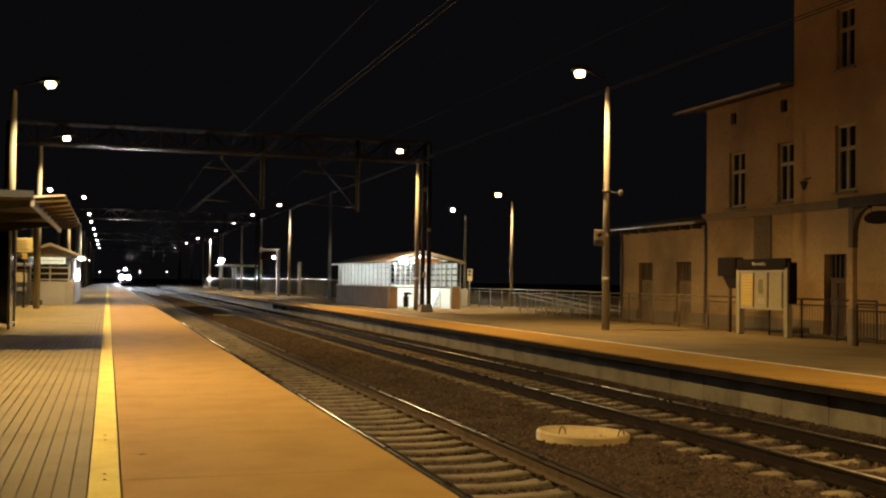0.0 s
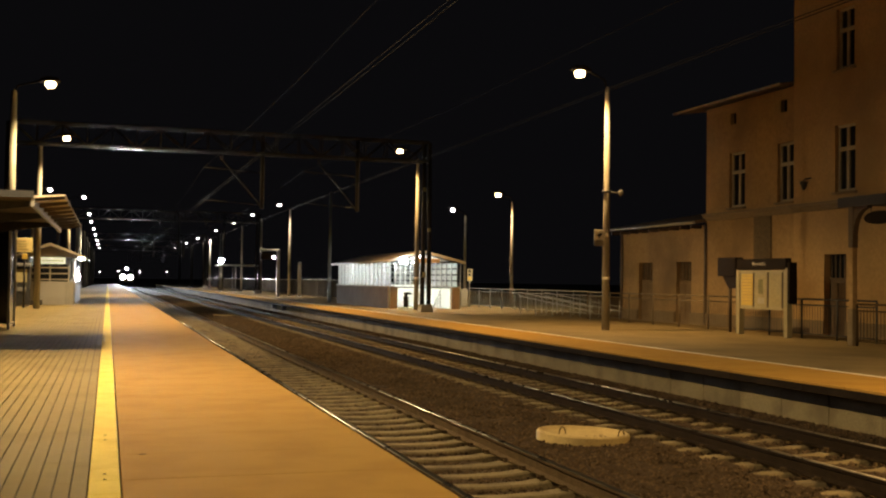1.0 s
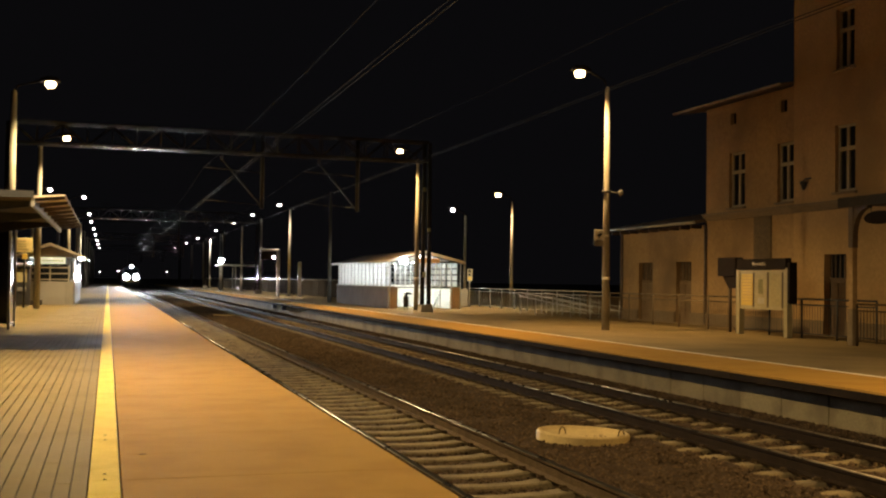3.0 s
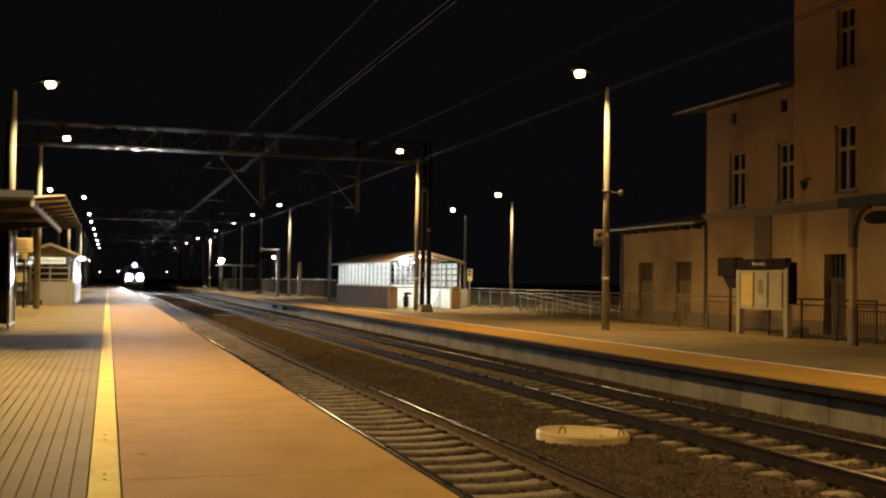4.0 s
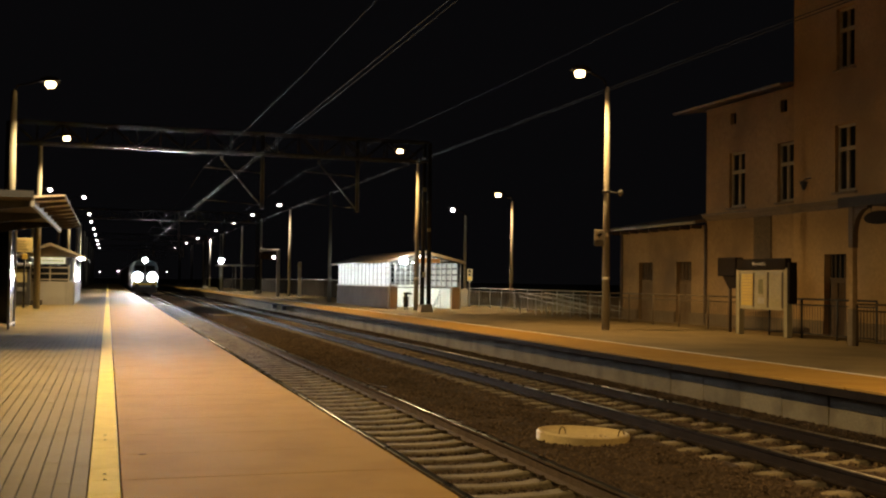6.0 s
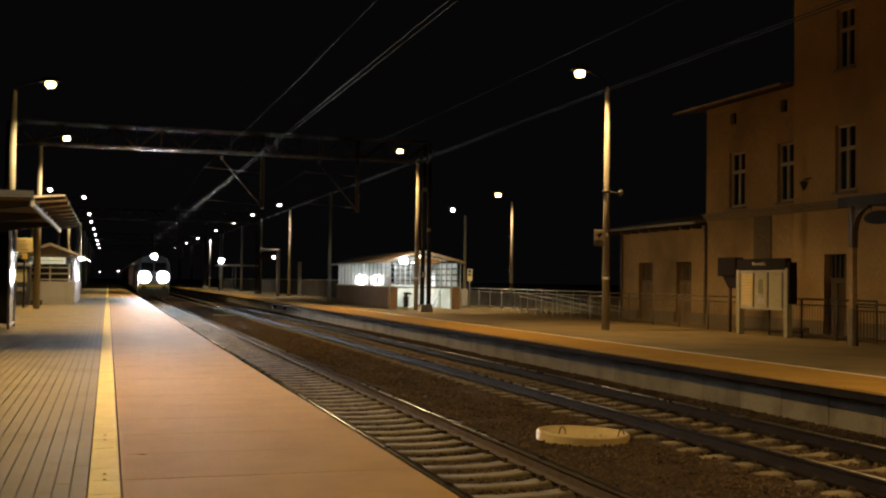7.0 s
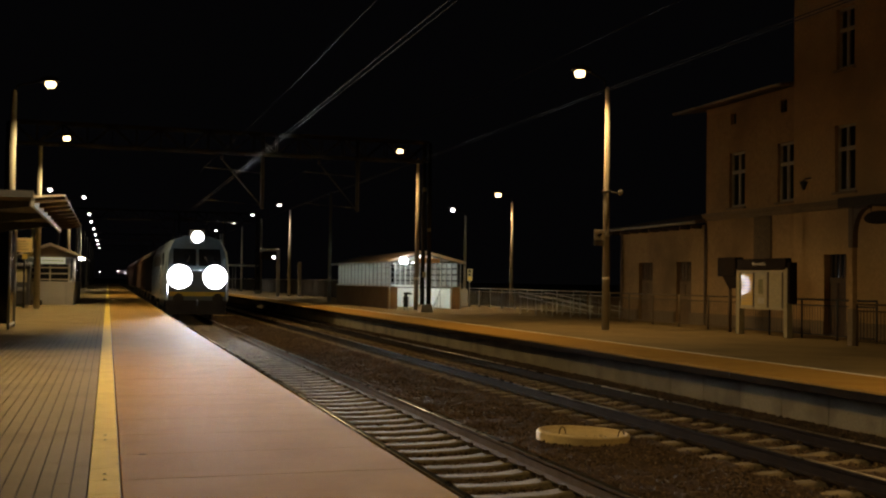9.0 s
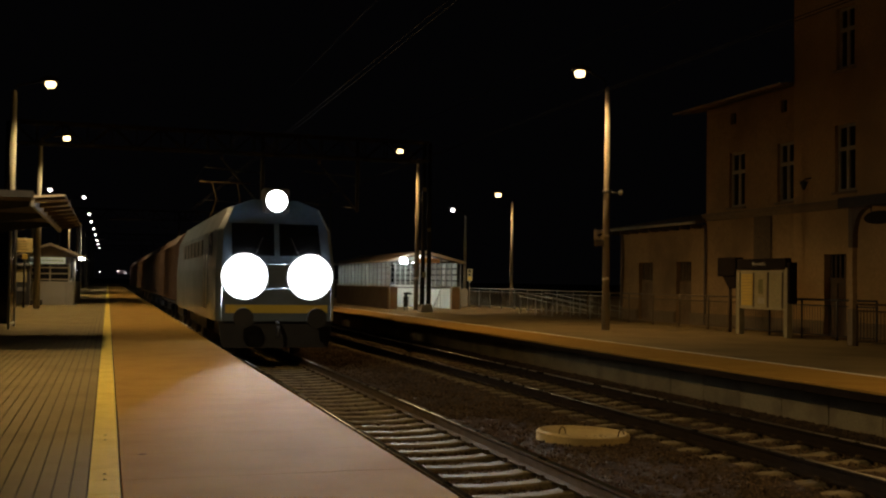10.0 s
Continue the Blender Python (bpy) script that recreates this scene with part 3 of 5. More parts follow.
# ---- station building ----
def wall_pieces(b, y0, y1, z0, z1, holes, x0, x1):
    """A wall along y, x0..x1 thick, as one shell with openings (ya, yb, za, zb) through it."""
    ys = sorted({y0, y1, *[h[0] for h in holes], *[h[1] for h in holes]})
    zs = sorted({z0, z1, *[h[2] for h in holes], *[h[3] for h in holes]})
    made = {}

    def v(x, y, z):
        if (x, y, z) not in made:
            made[x, y, z] = b.verts.new((x, y, z))
        return made[x, y, z]

    def solid(i, k):
        if not (0 <= i < len(ys) - 1 and 0 <= k < len(zs) - 1):
            return False
        y, z = (ys[i] + ys[i + 1]) / 2, (zs[k] + zs[k + 1]) / 2
        return not any(h[0] < y < h[1] and h[2] < z < h[3] for h in holes)

    for i in range(len(ys) - 1):
        for k in range(len(zs) - 1):
            if not solid(i, k):
                continue
            a, c, p, q = ys[i], ys[i + 1], zs[k], zs[k + 1]
            for x in (x0, x1):
                b.faces.new((v(x, a, p), v(x, c, p), v(x, c, q), v(x, a, q)))
            for di, dk, e0, e1 in ((-1, 0, (a, p), (a, q)), (1, 0, (c, p), (c, q)), (0, -1, (a, p), (c, p)), (0, 1, (a, q), (c, q))):
                if not solid(i + di, k + dk):
                    b.faces.new((v(x0, *e0), v(x0, *e1), v(x1, *e1), v(x1, *e0)))


def sash_window(e, ya, yb, za, zb, x):
    """A white T-cross window set back in its opening."""
    w = part("window", box(bmx(), x + 0.16, x + 0.20, ya, yb, za, zb), M["dark_glass"], e, "dark window panes in a white frame")
    b = bmx()
    t = 0.09
    box(b, x + 0.10, x + 0.16, ya, ya + t, za, zb, 0.008)
    box(b, x + 0.10, x + 0.16, yb - t, yb, za, zb, 0.008)
    box(b, x + 0.10, x + 0.158, ya + t, yb - t, za, za + t, 0.008)
    box(b, x + 0.10, x + 0.158, ya + t, yb - t, zb - t, zb, 0.008)
    zt, ym = za + (zb - za) * 0.64, (ya + yb) / 2
    box(b, x + 0.09, x + 0.157, ya + t, yb - t, zt - 0.06, zt + 0.06, 0.008)
    box(b, x + 0.095, x + 0.156, ym - 0.06, ym + 0.06, za + t, zt - 0.06, 0.008)
    box(b, x + 0.095, x + 0.156, ym - 0.05, ym + 0.05, zt + 0.06, zb - t, 0.008)
    part("window_frame", b, M["frame_white"], w, "white painted timber frame")
    b = bmx()
    box(b, x - 0.09, x + 0.1, ya - 0.08, yb + 0.08, za - 0.07, za, 0.01)
    part("window_sill", b, M["plaster_grey"], w)


def panel_door(e, ya, yb, za, zb, x, paint="wood_dark", pane="dark_glass"):
    d = part("door", box(bmx(), x + 0.14, x + 0.19, ya, yb, za, zb - 0.75), M[paint], e, "brown painted panelled door")
    ym = (ya + yb) / 2
    for a, c in ((ya, ym - 0.01), (ym + 0.01, yb)):
        for lo, hi in ((0.1, 0.5), (0.55, 0.95)):
            h = zb - 0.75 - za
            part("door_panel", box(bmx(), x + 0.115, x + 0.14, a + 0.08, c - 0.08, za + h * lo, za + h * hi, 0.012), M[paint], d)
    part("transom_glass", box(bmx(), x + 0.16, x + 0.18, ya, yb, zb - 0.7, zb), M[pane], d, "dark glass light above the door")
    for i in range(5):
        y = ya + (yb - ya) * (i + 0.5) / 5
        part("transom_bar", box(bmx(), x + 0.12, x + 0.15, y - 0.02, y + 0.02, zb - 0.7, zb), M[paint], d)
    part("transom", box(bmx(), x + 0.11, x + 0.16, ya, yb, zb - 0.75, zb - 0.7), M[paint], d)
    b = bmx()
    tube(b, (x + 0.06, ya + 0.12, za + 1.0), (x + 0.14, ya + 0.12, za + 1.0), 0.02, n=8)
    part("door_handle", b, M["galv"], d)


def station_building():
    e = empty("station_building", "old ochre plastered railway station with a tall block and lower wings", "station building")
    X, G = FACADE, TOP_B
    doors = [(37.95, 39.1, G, 2.3), (35.0, 36.1, G, 2.3)]
    # low wing
    b = bmx()
    wall_pieces(b, 34.0, 40.6, G, 3.6, doors, X, X + 0.4)
    part("wing_wall", b, M["plaster"], e)
    part("end_wall", box(bmx(), X + 0.4, X + 8, 40.2, 40.6, G, 3.6), M["plaster"], e)
    b = bmx()
    prism(b, [(X - 0.45, 3.62), (X + 8.2, 5.1), (X + 8.2, 5.25), (X - 0.45, 3.75)], "y", 33.95, 41.0)
    roof = part("wing_roof", b, M["roof"], e, "dark sheet roof with a light gutter edge")
    b = bmx()
    tube(b, (X - 0.5, 34.0, 3.68), (X - 0.5, 41.0, 3.68), 0.065, n=8)
    part("gutter", b, M["galv"], roof)
    for i in range(9):
        y = 34.3 + i * 0.8
        part("rafter_end", box(bmx(), X - 0.42, X + 0.0, y, y + 0.09, 3.48, 3.60), M["wood_dark"], roof)
    # two-storey wing
    wins = [(31.55, 32.5, 4.12, 6.02), (28.85, 29.7, 4.12, 6.02)]
    b = bmx()
    wall_pieces(b, 28.75, 34.0, G, 7.75, wins + [(32.1, 32.45, 7.0, 7.4), (29.2, 29.55, 7.0, 7.4)], X, X + 0.4)
    part("middle_wall", b, M["plaster"], e)
    part("end_wall", box(bmx(), X + 0.4, X + 9, 33.6, 34.0, G, 7.75), M["plaster"], e)
    for y in (32.1, 29.2):
        b = bmx()
        box(b, X + 0.15, X + 0.2, y, y + 0.35, 7.0, 7.4)
        part("attic_vent", b, M["dark_glass"], e)
    b = bmx()
    prism(b, [(X - 0.55, 7.71), (X + 9, 9.28), (X + 9, 9.4), (X - 0.55, 7.79)], "y", 28.75, 35.4)
    roof = part("middle_roof", b, M["roof"], e, "shallow sheet roof with wide eaves")
    b = bmx()
    box(b, X - 0.6, X - 0.54, 28.75, 35.4, 7.735, 7.795)
    part("fascia", b, M["frame_white"], roof)
    # tall block
    tall = [(25.85, 26.75, 4.22, 6.2), (25.9, 26.7, 7.83, 9.65), (26.25, 27.25, G, 2.4), (20.9, 21.8, 4.22, 6.2), (20.9, 21.8, 7.83, 9.65), (15.9, 16.8, 4.22, 6.2)]
    b = bmx()
    wall_pieces(b, 8.0, 28.75, G, 13.0, tall, X - 0.06, X + 0.4)
    part("tall_wall", b, M["plaster_tall"], e)
    part("end_wall", box(bmx(), X + 0.4, X + 10, 28.35, 28.75, G, 13.0), M["plaster"], e)
    part("end_wall", box(bmx(), X + 0.4, X + 10, 8.0, 8.4, G, 13.0), M["plaster"], e)
    b = bmx()
    box(b, X - 0.7, X + 10.5, 7.3, 29.4, 13.0, 13.2)
    part("tall_roof", b, M["roof"], e)
    b = bmx()
    box(b, X + 9.6, X + 10, 8.4, 40.6, G, 4.5)
    part("rear_wall", b, M["plaster"], e)
    # cornice between storeys
    for a, c, x in ((28.75, 34.05, X), (8.0, 28.75, X - 0.06)):
        b = bmx()
        prism(b, [(x + 0.01, 3.72), (x - 0.06, 3.74), (x - 0.09, 3.84), (x - 0.16, 3.90), (x - 0.16, 3.98), (x + 0.01, 4.0)], "y", a, c)
        part("cornice", b, M["plaster_grey"], e)
    b = bmx()
    box(b, X - 0.05, X + 0.002, 30.0, 30.95, 1.6, 3.72)
    part("plaster_patch", b, M["plaster_dark"], e, "darker grey plaster strip")
    for a, c in ((34.0, 40.6), (28.75, 34.0), (8.0, 28.75)):
        ys = [a] + [v for d in [(26.25, 27.25), (35.0, 36.1), (37.95, 39.1)] if a < d[0] < c for v in d] + [c]
        for p, q in zip(ys[::2], ys[1::2]):
            part("plinth", box(bmx(), X - 0.10, X - (0.062 if a == 8.0 else 0.0), p, q, G, 0.42), M["plaster_grey"], e)
    for w in wins:
        sash_window(e, *w, X)
    for w in tall:
        if w[2] > 1:
            sash_window(e, *w, X - 0.06)
    for d in doors:
        panel_door(e, *d, X, "door_brown", "dull_pane")
    panel_door(e, 26.25, 27.25, G, 2.4, X)
    # wall lantern bracket
    b = bmx()
    tube(b, (X - 0.06, 27.9, 4.75), (X - 0.3, 27.9, 4.7), 0.02, n=6)
    lathe(b, [(0.03, 0), (0.12, 0.22), (0.13, 0.25), (0.02, 0.3)], (X - 0.32, 27.9, 4.37), 8)
    part("wall_lantern", b, M["steel_dark"], e, "old dark wall lantern")
    for y in (40.6, 34.05):
        b = bmx()
        tube(b, (X - 0.08, y - 0.12, 0.0), (X - 0.08, y - 0.12, 3.6), 0.05, n=8)
        part("downpipe", b, M["roof"], e)
    # porch: canopy on bracketed timber posts
    part_x = X - 3.05
    porch = part("porch_canopy", box(bmx(), part_x - 0.3, X - 0.07, 8.0, 22.28, 3.46, 3.60), M["fence_dark"], e, "dark timber porch canopy")
    part("porch_fascia", box(bmx(), part_x - 0.34, part_x - 0.3, 8.0, 22.3, 3.38, 3.62), M["fence_dark"], porch)
    for y in (22.15, 17.2, 12.2):
        part("porch_post", box(bmx(), part_x - 0.075, part_x + 0.075, y - 0.075, y + 0.075, G, 2.4, 0.015), M["plaster"], porch, "ochre painted porch post")
        part("post_head", box(bmx(), part_x - 0.085, part_x + 0.085, y - 0.085, y + 0.085, 2.4, 3.46, 0.015), M["wood_dark"], porch)
        part("post_foot", box(bmx(), part_x - 0.1, part_x + 0.1, y - 0.1, y + 0.1, G, 0.9, 0.015), M["plaster_grey"], porch)
        b = bmx()
        arc = [(y - 0.1 - 0.5 * (1 - math.cos(t)), 2.75 + 0.6 * math.sin(t)) for t in [math.pi / 2 * k / 8 for k in range(9)]]
        prism(b, [(y - 0.1, 3.46)] + arc + [(y - 0.6, 3.46)], "x", part_x - 0.07, part_x + 0.07)
        part("porch_bracket", b, M["wood_dark"], porch)
    # made-up oval panel and hangers, in place of the arch's dark opening
    b = bmx()
    ring = [(21.2 + 0.52 * math.cos(t), 3.1 + 0.16 * math.sin(t)) for t in [math.pi * k / 8 for k in range(16)]]
    prism(b, ring, "x", part_x - 0.04, part_x + 0.04)
    sign = part("hanging_sign", b, M["panel"], porch, "dark oval panel standing in for the shaded arch opening")
    for y in (20.9, 21.5):
        part("hanger", tube(bmx(), (part_x, y, 3.2), (part_x, y, 3.46), 0.012, n=6), M["steel_dark"], sign)
    return e


station_building()


# ---- underpass entrances ----
def underpass_entrance(at, width, length, label, orange, apex):
    e = empty("underpass_entrance", label, "underpass entrance", "underpass entrances", at)
    W, L, low, eave = width, length, 1.12, 2.40
    left, right, front, ridge = (-0.2, width + 0.1, -0.4, width / 2 - 0.2) if orange else (-0.45, width + 0.45, -0.55, width / 2)
    for x in (0.0, W - 0.25):
        b = bmx()
        box(b, x, x + 0.25, 0.0, L, 0, low, 0.01)
        part("parapet", b, M["brick"] if orange else M["concrete"], e)
        b = bmx()
        box(b, x - 0.04, x + 0.29, -0.02, L + 0.02, low, low + 0.06, 0.01)
        part("coping", b, M["concrete"], e)
    for x in (0.0, W - 0.42):
        b = bmx()
        box(b, x - 0.02, x + 0.44, -0.06, 0.24, 0, low + 0.03, 0.01)
        part("pier", b, M["pier"] if orange else M["concrete"], e)
    # steel posts and glazing bars along the sides
    n = 14
    for x in (0.06, W - 0.12):
        for i in range(n + 1):
            y = 0.1 + (L - 0.2) * i / n
            b = bmx()
            box(b, x, x + 0.06, y - 0.03, y + 0.03, low + 0.06, eave)
            part("post", b, M["steel_grey"], e)
        for k in range(1, 4):
            z = low + 0.06 + (eave - low) * k / 4
            far_side = x > 1
            part("glazing_bar", box(bmx(), x - 0.03 if far_side else x + 0.01, x + 0.05, 0.1, L - 0.1 if far_side else 4.2, z - (0.05 if far_side else 0.02), z + 0.02), M["steel_dark" if far_side else "galv"], e)
        b = bmx()
        gx = x + 0.026 if orange else x - 0.012 if x < 1 else x + 0.064
        box(b, gx, gx + 0.008, 0.1, L - 0.1, low + 0.07, eave)
        pane = part("side_glass", b, M["frosted"] if orange else M["dark_glass"], e)
        pane.visible_shadow = False
        b = bmx()
        box(b, x - 0.02, x + 0.08, 0.0, L, eave, eave + 0.1)
        part("eave_beam", b, M["steel_grey"], e)
    # rear end wall and its glazing grid
    b = bmx()
    box(b, 0.25, W - 0.25, L - 0.2, L, 0, low)
    part("end_wall", b, M["white_wall"], e)
    # white lined stair well
    b = bmx()
    box(b, 0.26, W - 0.26, 5.0, 5.08, -0.4, low + 0.1)
    part("inner_wall", b, M["white_wall"], e, "white lined inner wall lit from above")
    for x in (0.252, W - 0.272):
        b = bmx()
        box(b, x, x + 0.02, 0.26, L - 0.2, 0, low)
        part("lining", b, M["white_wall"], e)
    for i in range(8):
        x = 0.35 + (W - 0.7) * i / 7
        part("screen_bar", box(bmx(), x - 0.025, x + 0.025, 5.0, 5.06, low + 0.1, eave + 0.15), M["steel_grey"], e)
    for k in range(4):
        z = low + 0.2 + k * 0.3
        part("screen_bar", box(bmx(), 0.35, W - 0.35, 5.062, 5.1, z - 0.03, z + 0.03), M["steel_grey"], e)
    if orange:
        for i in range(12):
            x = 0.4 + (W - 0.8) * i / 11
            part("front_bar", box(bmx(), x - 0.022, x + 0.022, 0.30, 0.34, low + 0.02, eave + 0.04), M["white_wall"], e)
        part("front_sill", box(bmx(), 0.3, W - 0.3, 0.28, 0.36, low - 0.04, low + 0.02), M["steel_grey"], e)
    b = bmx()
    for s in (0, 0.18):
        tube(b, (W - 1.25, 0.5, 0.05 + s), (W - 0.45, 1.9, 0.85 + s), 0.022, n=8)
    for t in (0.05, 0.5, 0.95):
        x, y, z = W - 1.25 + 0.8 * t, 0.5 + 1.4 * t, 0.05 + 0.8 * t
        tube(b, (x, y, 0), (x, y, z + 0.18), 0.018, n=6)
    part("stair_handrail", b, M["steel_grey"], e, "sloping steel stair handrail")
    # roof
    b = bmx()
    for s in (0, 1):
        xe, xm = (right if s else left), ridge
        prism(b, [(xe, eave + 0.02), (xm, apex), (xm, apex + 0.07), (xe, eave + 0.09)], "y", front, L + 0.5)
    part("roof", b, M["roof"], e, "shallow gabled sheet roof")
    b = bmx()
    prism(b, [(0.15, eave + 0.1), (W / 2, apex - 0.12), (W - 0.15, eave + 0.1), (W - 0.15, eave + 0.08), (W / 2, apex - 0.14), (0.15, eave + 0.08)], "y", 0.3, L - 0.1)
    part("ceiling_lining", b, M["white_wall"], e)
    b = bmx()
    for s in (0, 1):
        xe, xm = (right + 0.02 if s else left - 0.02), ridge
        prism(b, [(xe, eave - 0.02), (xm, apex - 0.03), (xm, apex + 0.09), (xe, eave + 0.1)], "y", front - 0.05, front - 0.005)
    part("verge_board", b, M["soffit"], e, "light verge board")
    b = bmx()
    for s in (left - 0.05, right + 0.05):
        tube(b, (s, front - 0.05, eave + 0.03), (s, L + 0.5, eave + 0.03), 0.05, n=8)
    part("gutter", b, M["galv"], e)
    for x in (0.0, W):
        b = bmx()
        tube(b, (x, -0.12, 0), (x, -0.12, eave), 0.04, n=8)
        part("downpipe", b, M["galv"], e)
    for k in range(3):
        y = 0.02 + k * 4.5
        b = bmx()
        for s in (0, 1):
            xa = 0.1 if s == 0 else W - 0.1
            tube(b, (xa, y, eave + 0.05), (ridge, y, apex - 0.06), 0.05, n=6)
        tube(b, (0.1, y, eave + 0.05), (W - 0.1, y, eave + 0.05), 0.04, n=6)
        for i in range(1, 8):
            x = 0.1 + (W - 0.2) * i / 8
            tube(b, (x, y, eave + 0.05), (x, y, eave + 0.05 + (apex - eave - 0.1) * (1 - abs(2 * i / 8 - 1))), 0.02, n=5)
        part("roof_truss", b, M["steel_grey"], e)
    if orange:
        b = bmx()
        box(b, 1.25, W - 1.25, -0.5, -0.46, eave + 0.0, eave + 0.22, 0.01)
        part("sign_band", b, M["orange"], e, "orange direction sign band")
        b = bmx()
        for i in range(8):
            x = 1.4 + i * 0.14
            box(b, x, x + 0.08, -0.506, -0.5, eave + 0.06, eave + 0.14)
        part("sign_lettering", b, M["ink"], e)
    return e


def ceiling_tube(e, x, y, z, length=1.3, material="tube"):
    b = bmx()
    box(b, x - 0.06, x + 0.06, y, y + length, z - 0.05, z, 0.01)
    part("tube_light", b, M[material], e, "glowing white tube light")


UR = underpass_entrance((13.83, 53.6, TOP_B), 3.82, 13.2, "glazed underpass entrance with gabled roof and lit white interior", True, 2.95)
for y in (1.2, 3.6, 6.5, 9.0, 11.4):
    ceiling_tube(UR, 1.95, y, 2.5)
b = bmx()
box(b, 0.44, 0.78, -0.62, -0.52, 2.33, 2.62, 0.02)
part("light_box", b, M["lamp_cool"], UR, "glaring white light box over the entrance")
UL = underpass_entrance((-3.98, 58.0, 0.0), 2.36, 13.0, "glazed underpass entrance with a white sign on the near platform", False, 3.04)
for y in (1.2, 5.5, 10.0):
    ceiling_tube(UL, 1.18, y, 2.5)
b = bmx()
box(b, 0.66, 1.9, -0.12, -0.06, 2.08, 2.4, 0.01)
part("white_sign", b, M["lit_sign"], UL, "pale green-white lit sign board")
b = bmx()
for i in range(7):
    box(b, 0.8 + i * 0.15, 0.9 + i * 0.15, -0.126, -0.12, 2.2, 2.27)
part("sign_bars", b, M["ink"], UL)
b = bmx()
prism(b, [(0.0, 2.42), (2.36, 2.42), (2.36, 2.5), (1.18, 2.98), (0.0, 2.5)], "y", -0.04, 0.0)
part("gable_panel", b, M["plaster_grey"], UL, "dull gable panel under the roof")
b = bmx()
box(b, 0.25, 2.11, -0.05, 0.05, 0, 1.18)
part("front_wall", b, M["concrete"], UL)
b = bmx()
box(b, 0.25, 2.11, -0.02, 0.02, 1.18, 2.0)
part("front_glass", b, M["dark_glass"], UL)
for z in (1.25, 1.55, 1.85):
    part("front_bar", box(bmx(), 0.25, 2.11, -0.05, -0.02, z, z + 0.06), M["frame_white"], UL)
for x in (0.25, 1.15, 2.05):
    part("front_bar", box(bmx(), x, x + 0.06, -0.055, -0.05, 1.18, 2.0), M["frame_white"], UL)


b = bmx()
lathe(b, [(0.03, 0.0), (0.16, 0.03), (0.16, 0.1), (0.1, 0.16)], (2.7, -0.2, 2.28), 12)
part("eave_lamp", b, M["far_lamp"], UL, "small white eave lamp")
part("lamp_arm", tube(bmx(), (2.2, -0.2, 2.42), (2.7, -0.2, 2.42), 0.03, n=6), M["steel_grey"], UL)


# ---- near platform shelter ----
def platform_shelter():
    e = empty("platform_shelter", "flat platform canopy with ribbed light edge wing and glass windbreak", "shelter", at=(0, 20.0, 0))
    L = 11.3
    b = bmx()
    box(b, -5.6, -1.27, 0, L, 2.80, 2.92, 0.01)
    part("roof_slab", b, M["wood_dark"], e)
    b = bmx()
    box(b, -5.6, -1.27, -0.05, 0, 2.80, 2.92)
    part("fascia", b, M["steel_dark"], e)
    b = bmx()
    prism(b, [(-1.27, 2.80), (-0.75, 2.85), (-0.75, 2.88), (-1.27, 2.84)], "y", 0, L)
    part("edge_wing", b, M["soffit"], e, "light ribbed canopy edge")
    for i in range(9):
        y = 0.05 + i * (L - 0.15) / 8
        b = bmx()
        prism(b, [(-1.27, 2.71), (-0.75, 2.80), (-0.75, 2.85), (-1.27, 2.80)], "y", y, y + 0.08)
        part("rib", b, M["wood_dark"], e)
    b = bmx()
    box(b, -1.31, -1.25, 0, L, 2.65, 2.80)
    part("edge_beam", b, M["galv"], e, "galvanised edge beam")
    for y in (1.0, 5.0, 9.0):
        b = bmx()
        box(b, -4.4, -4.24, y - 0.08, y + 0.08, 0, 2.80, 0.01)
        part("column", b, M["steel_dark"], e)
        b = bmx()
        prism(b, [(-4.24, 2.3), (-4.24, 2.80), (-1.4, 2.80), (-1.4, 2.70)], "y", y - 0.05, y + 0.05)
        part("bracket", b, M["steel_dark"], e)
    for y in (11.0, 12.8):
        b = bmx()
        box(b, -2.56, -2.49, y - 0.035, y + 0.035, 0, 2.9, 0.008)
        part("windbreak_post", b, M["galv"], e)
    b = bmx()
    box(b, -2.54, -2.52, 11.05, 12.75, 0.15, 2.70)
    part("windbreak_glass", b, M["dark_glass"], e)
    b = bmx()
    box(b, -5.6, -2.56, 10.98, 11.02, 0.15, 2.9)
    part("end_glass", b, M["dark_glass"], e)
    b = bmx()
    box(b, -5.6, -5.5, 0.2, 11.0, 0.1, 2.80)
    part("back_panel", b, M["steel_dark"], e)
    part("windbreak_rail", box(bmx(), -2.56, -2.49, 11.0, 12.8, 2.71, 2.92), M["galv"], e)
    part("windbreak_rail", box(bmx(), -2.56, -2.49, 11.0, 12.8, 0.08, 0.15), M["galv"], e)


platform_shelter()


def column_post():
    b = bmx()
    box(b, -3.52, -3.22, 57.0, 57.3, 0, 4.0, 0.03)
    box(b, -3.65, -3.1, 56.85, 57.45, 0, 0.25, 0.03)
    whole("concrete_column", b, M["column"], "square concrete column beside the underpass entrance", "column")


column_post()


def hanging_sign():
    e = empty("platform_sign", "pale yellow platform sign board on a steel post", "sign", at=(-4.14, 51.7, 0))
    b = bmx()
    tube(b, (0.55, 0, 0), (0.55, 0, 3.2), 0.05, n=10)
    part("post", b, M["steel_dark"], e)
    b = bmx()
    box(b, -0.02, 0.87, -0.08, -0.03, 2.5, 3.14, 0.01)
    part("board", b, M["board_yellow"], e)
    b = bmx()
    for i in range(4):
        box(b, 0.12, 0.7 - 0.1 * (i % 2), -0.086, -0.08, 2.62 + i * 0.12, 2.65 + i * 0.12)
    part("lettering", b, M["ink"], e)
    b = bmx()
    box(b, 0.44, 0.67, -0.08, -0.04, 2.2, 2.43, 0.01)
    part("small_board", b, M["paper_yellow"], e)


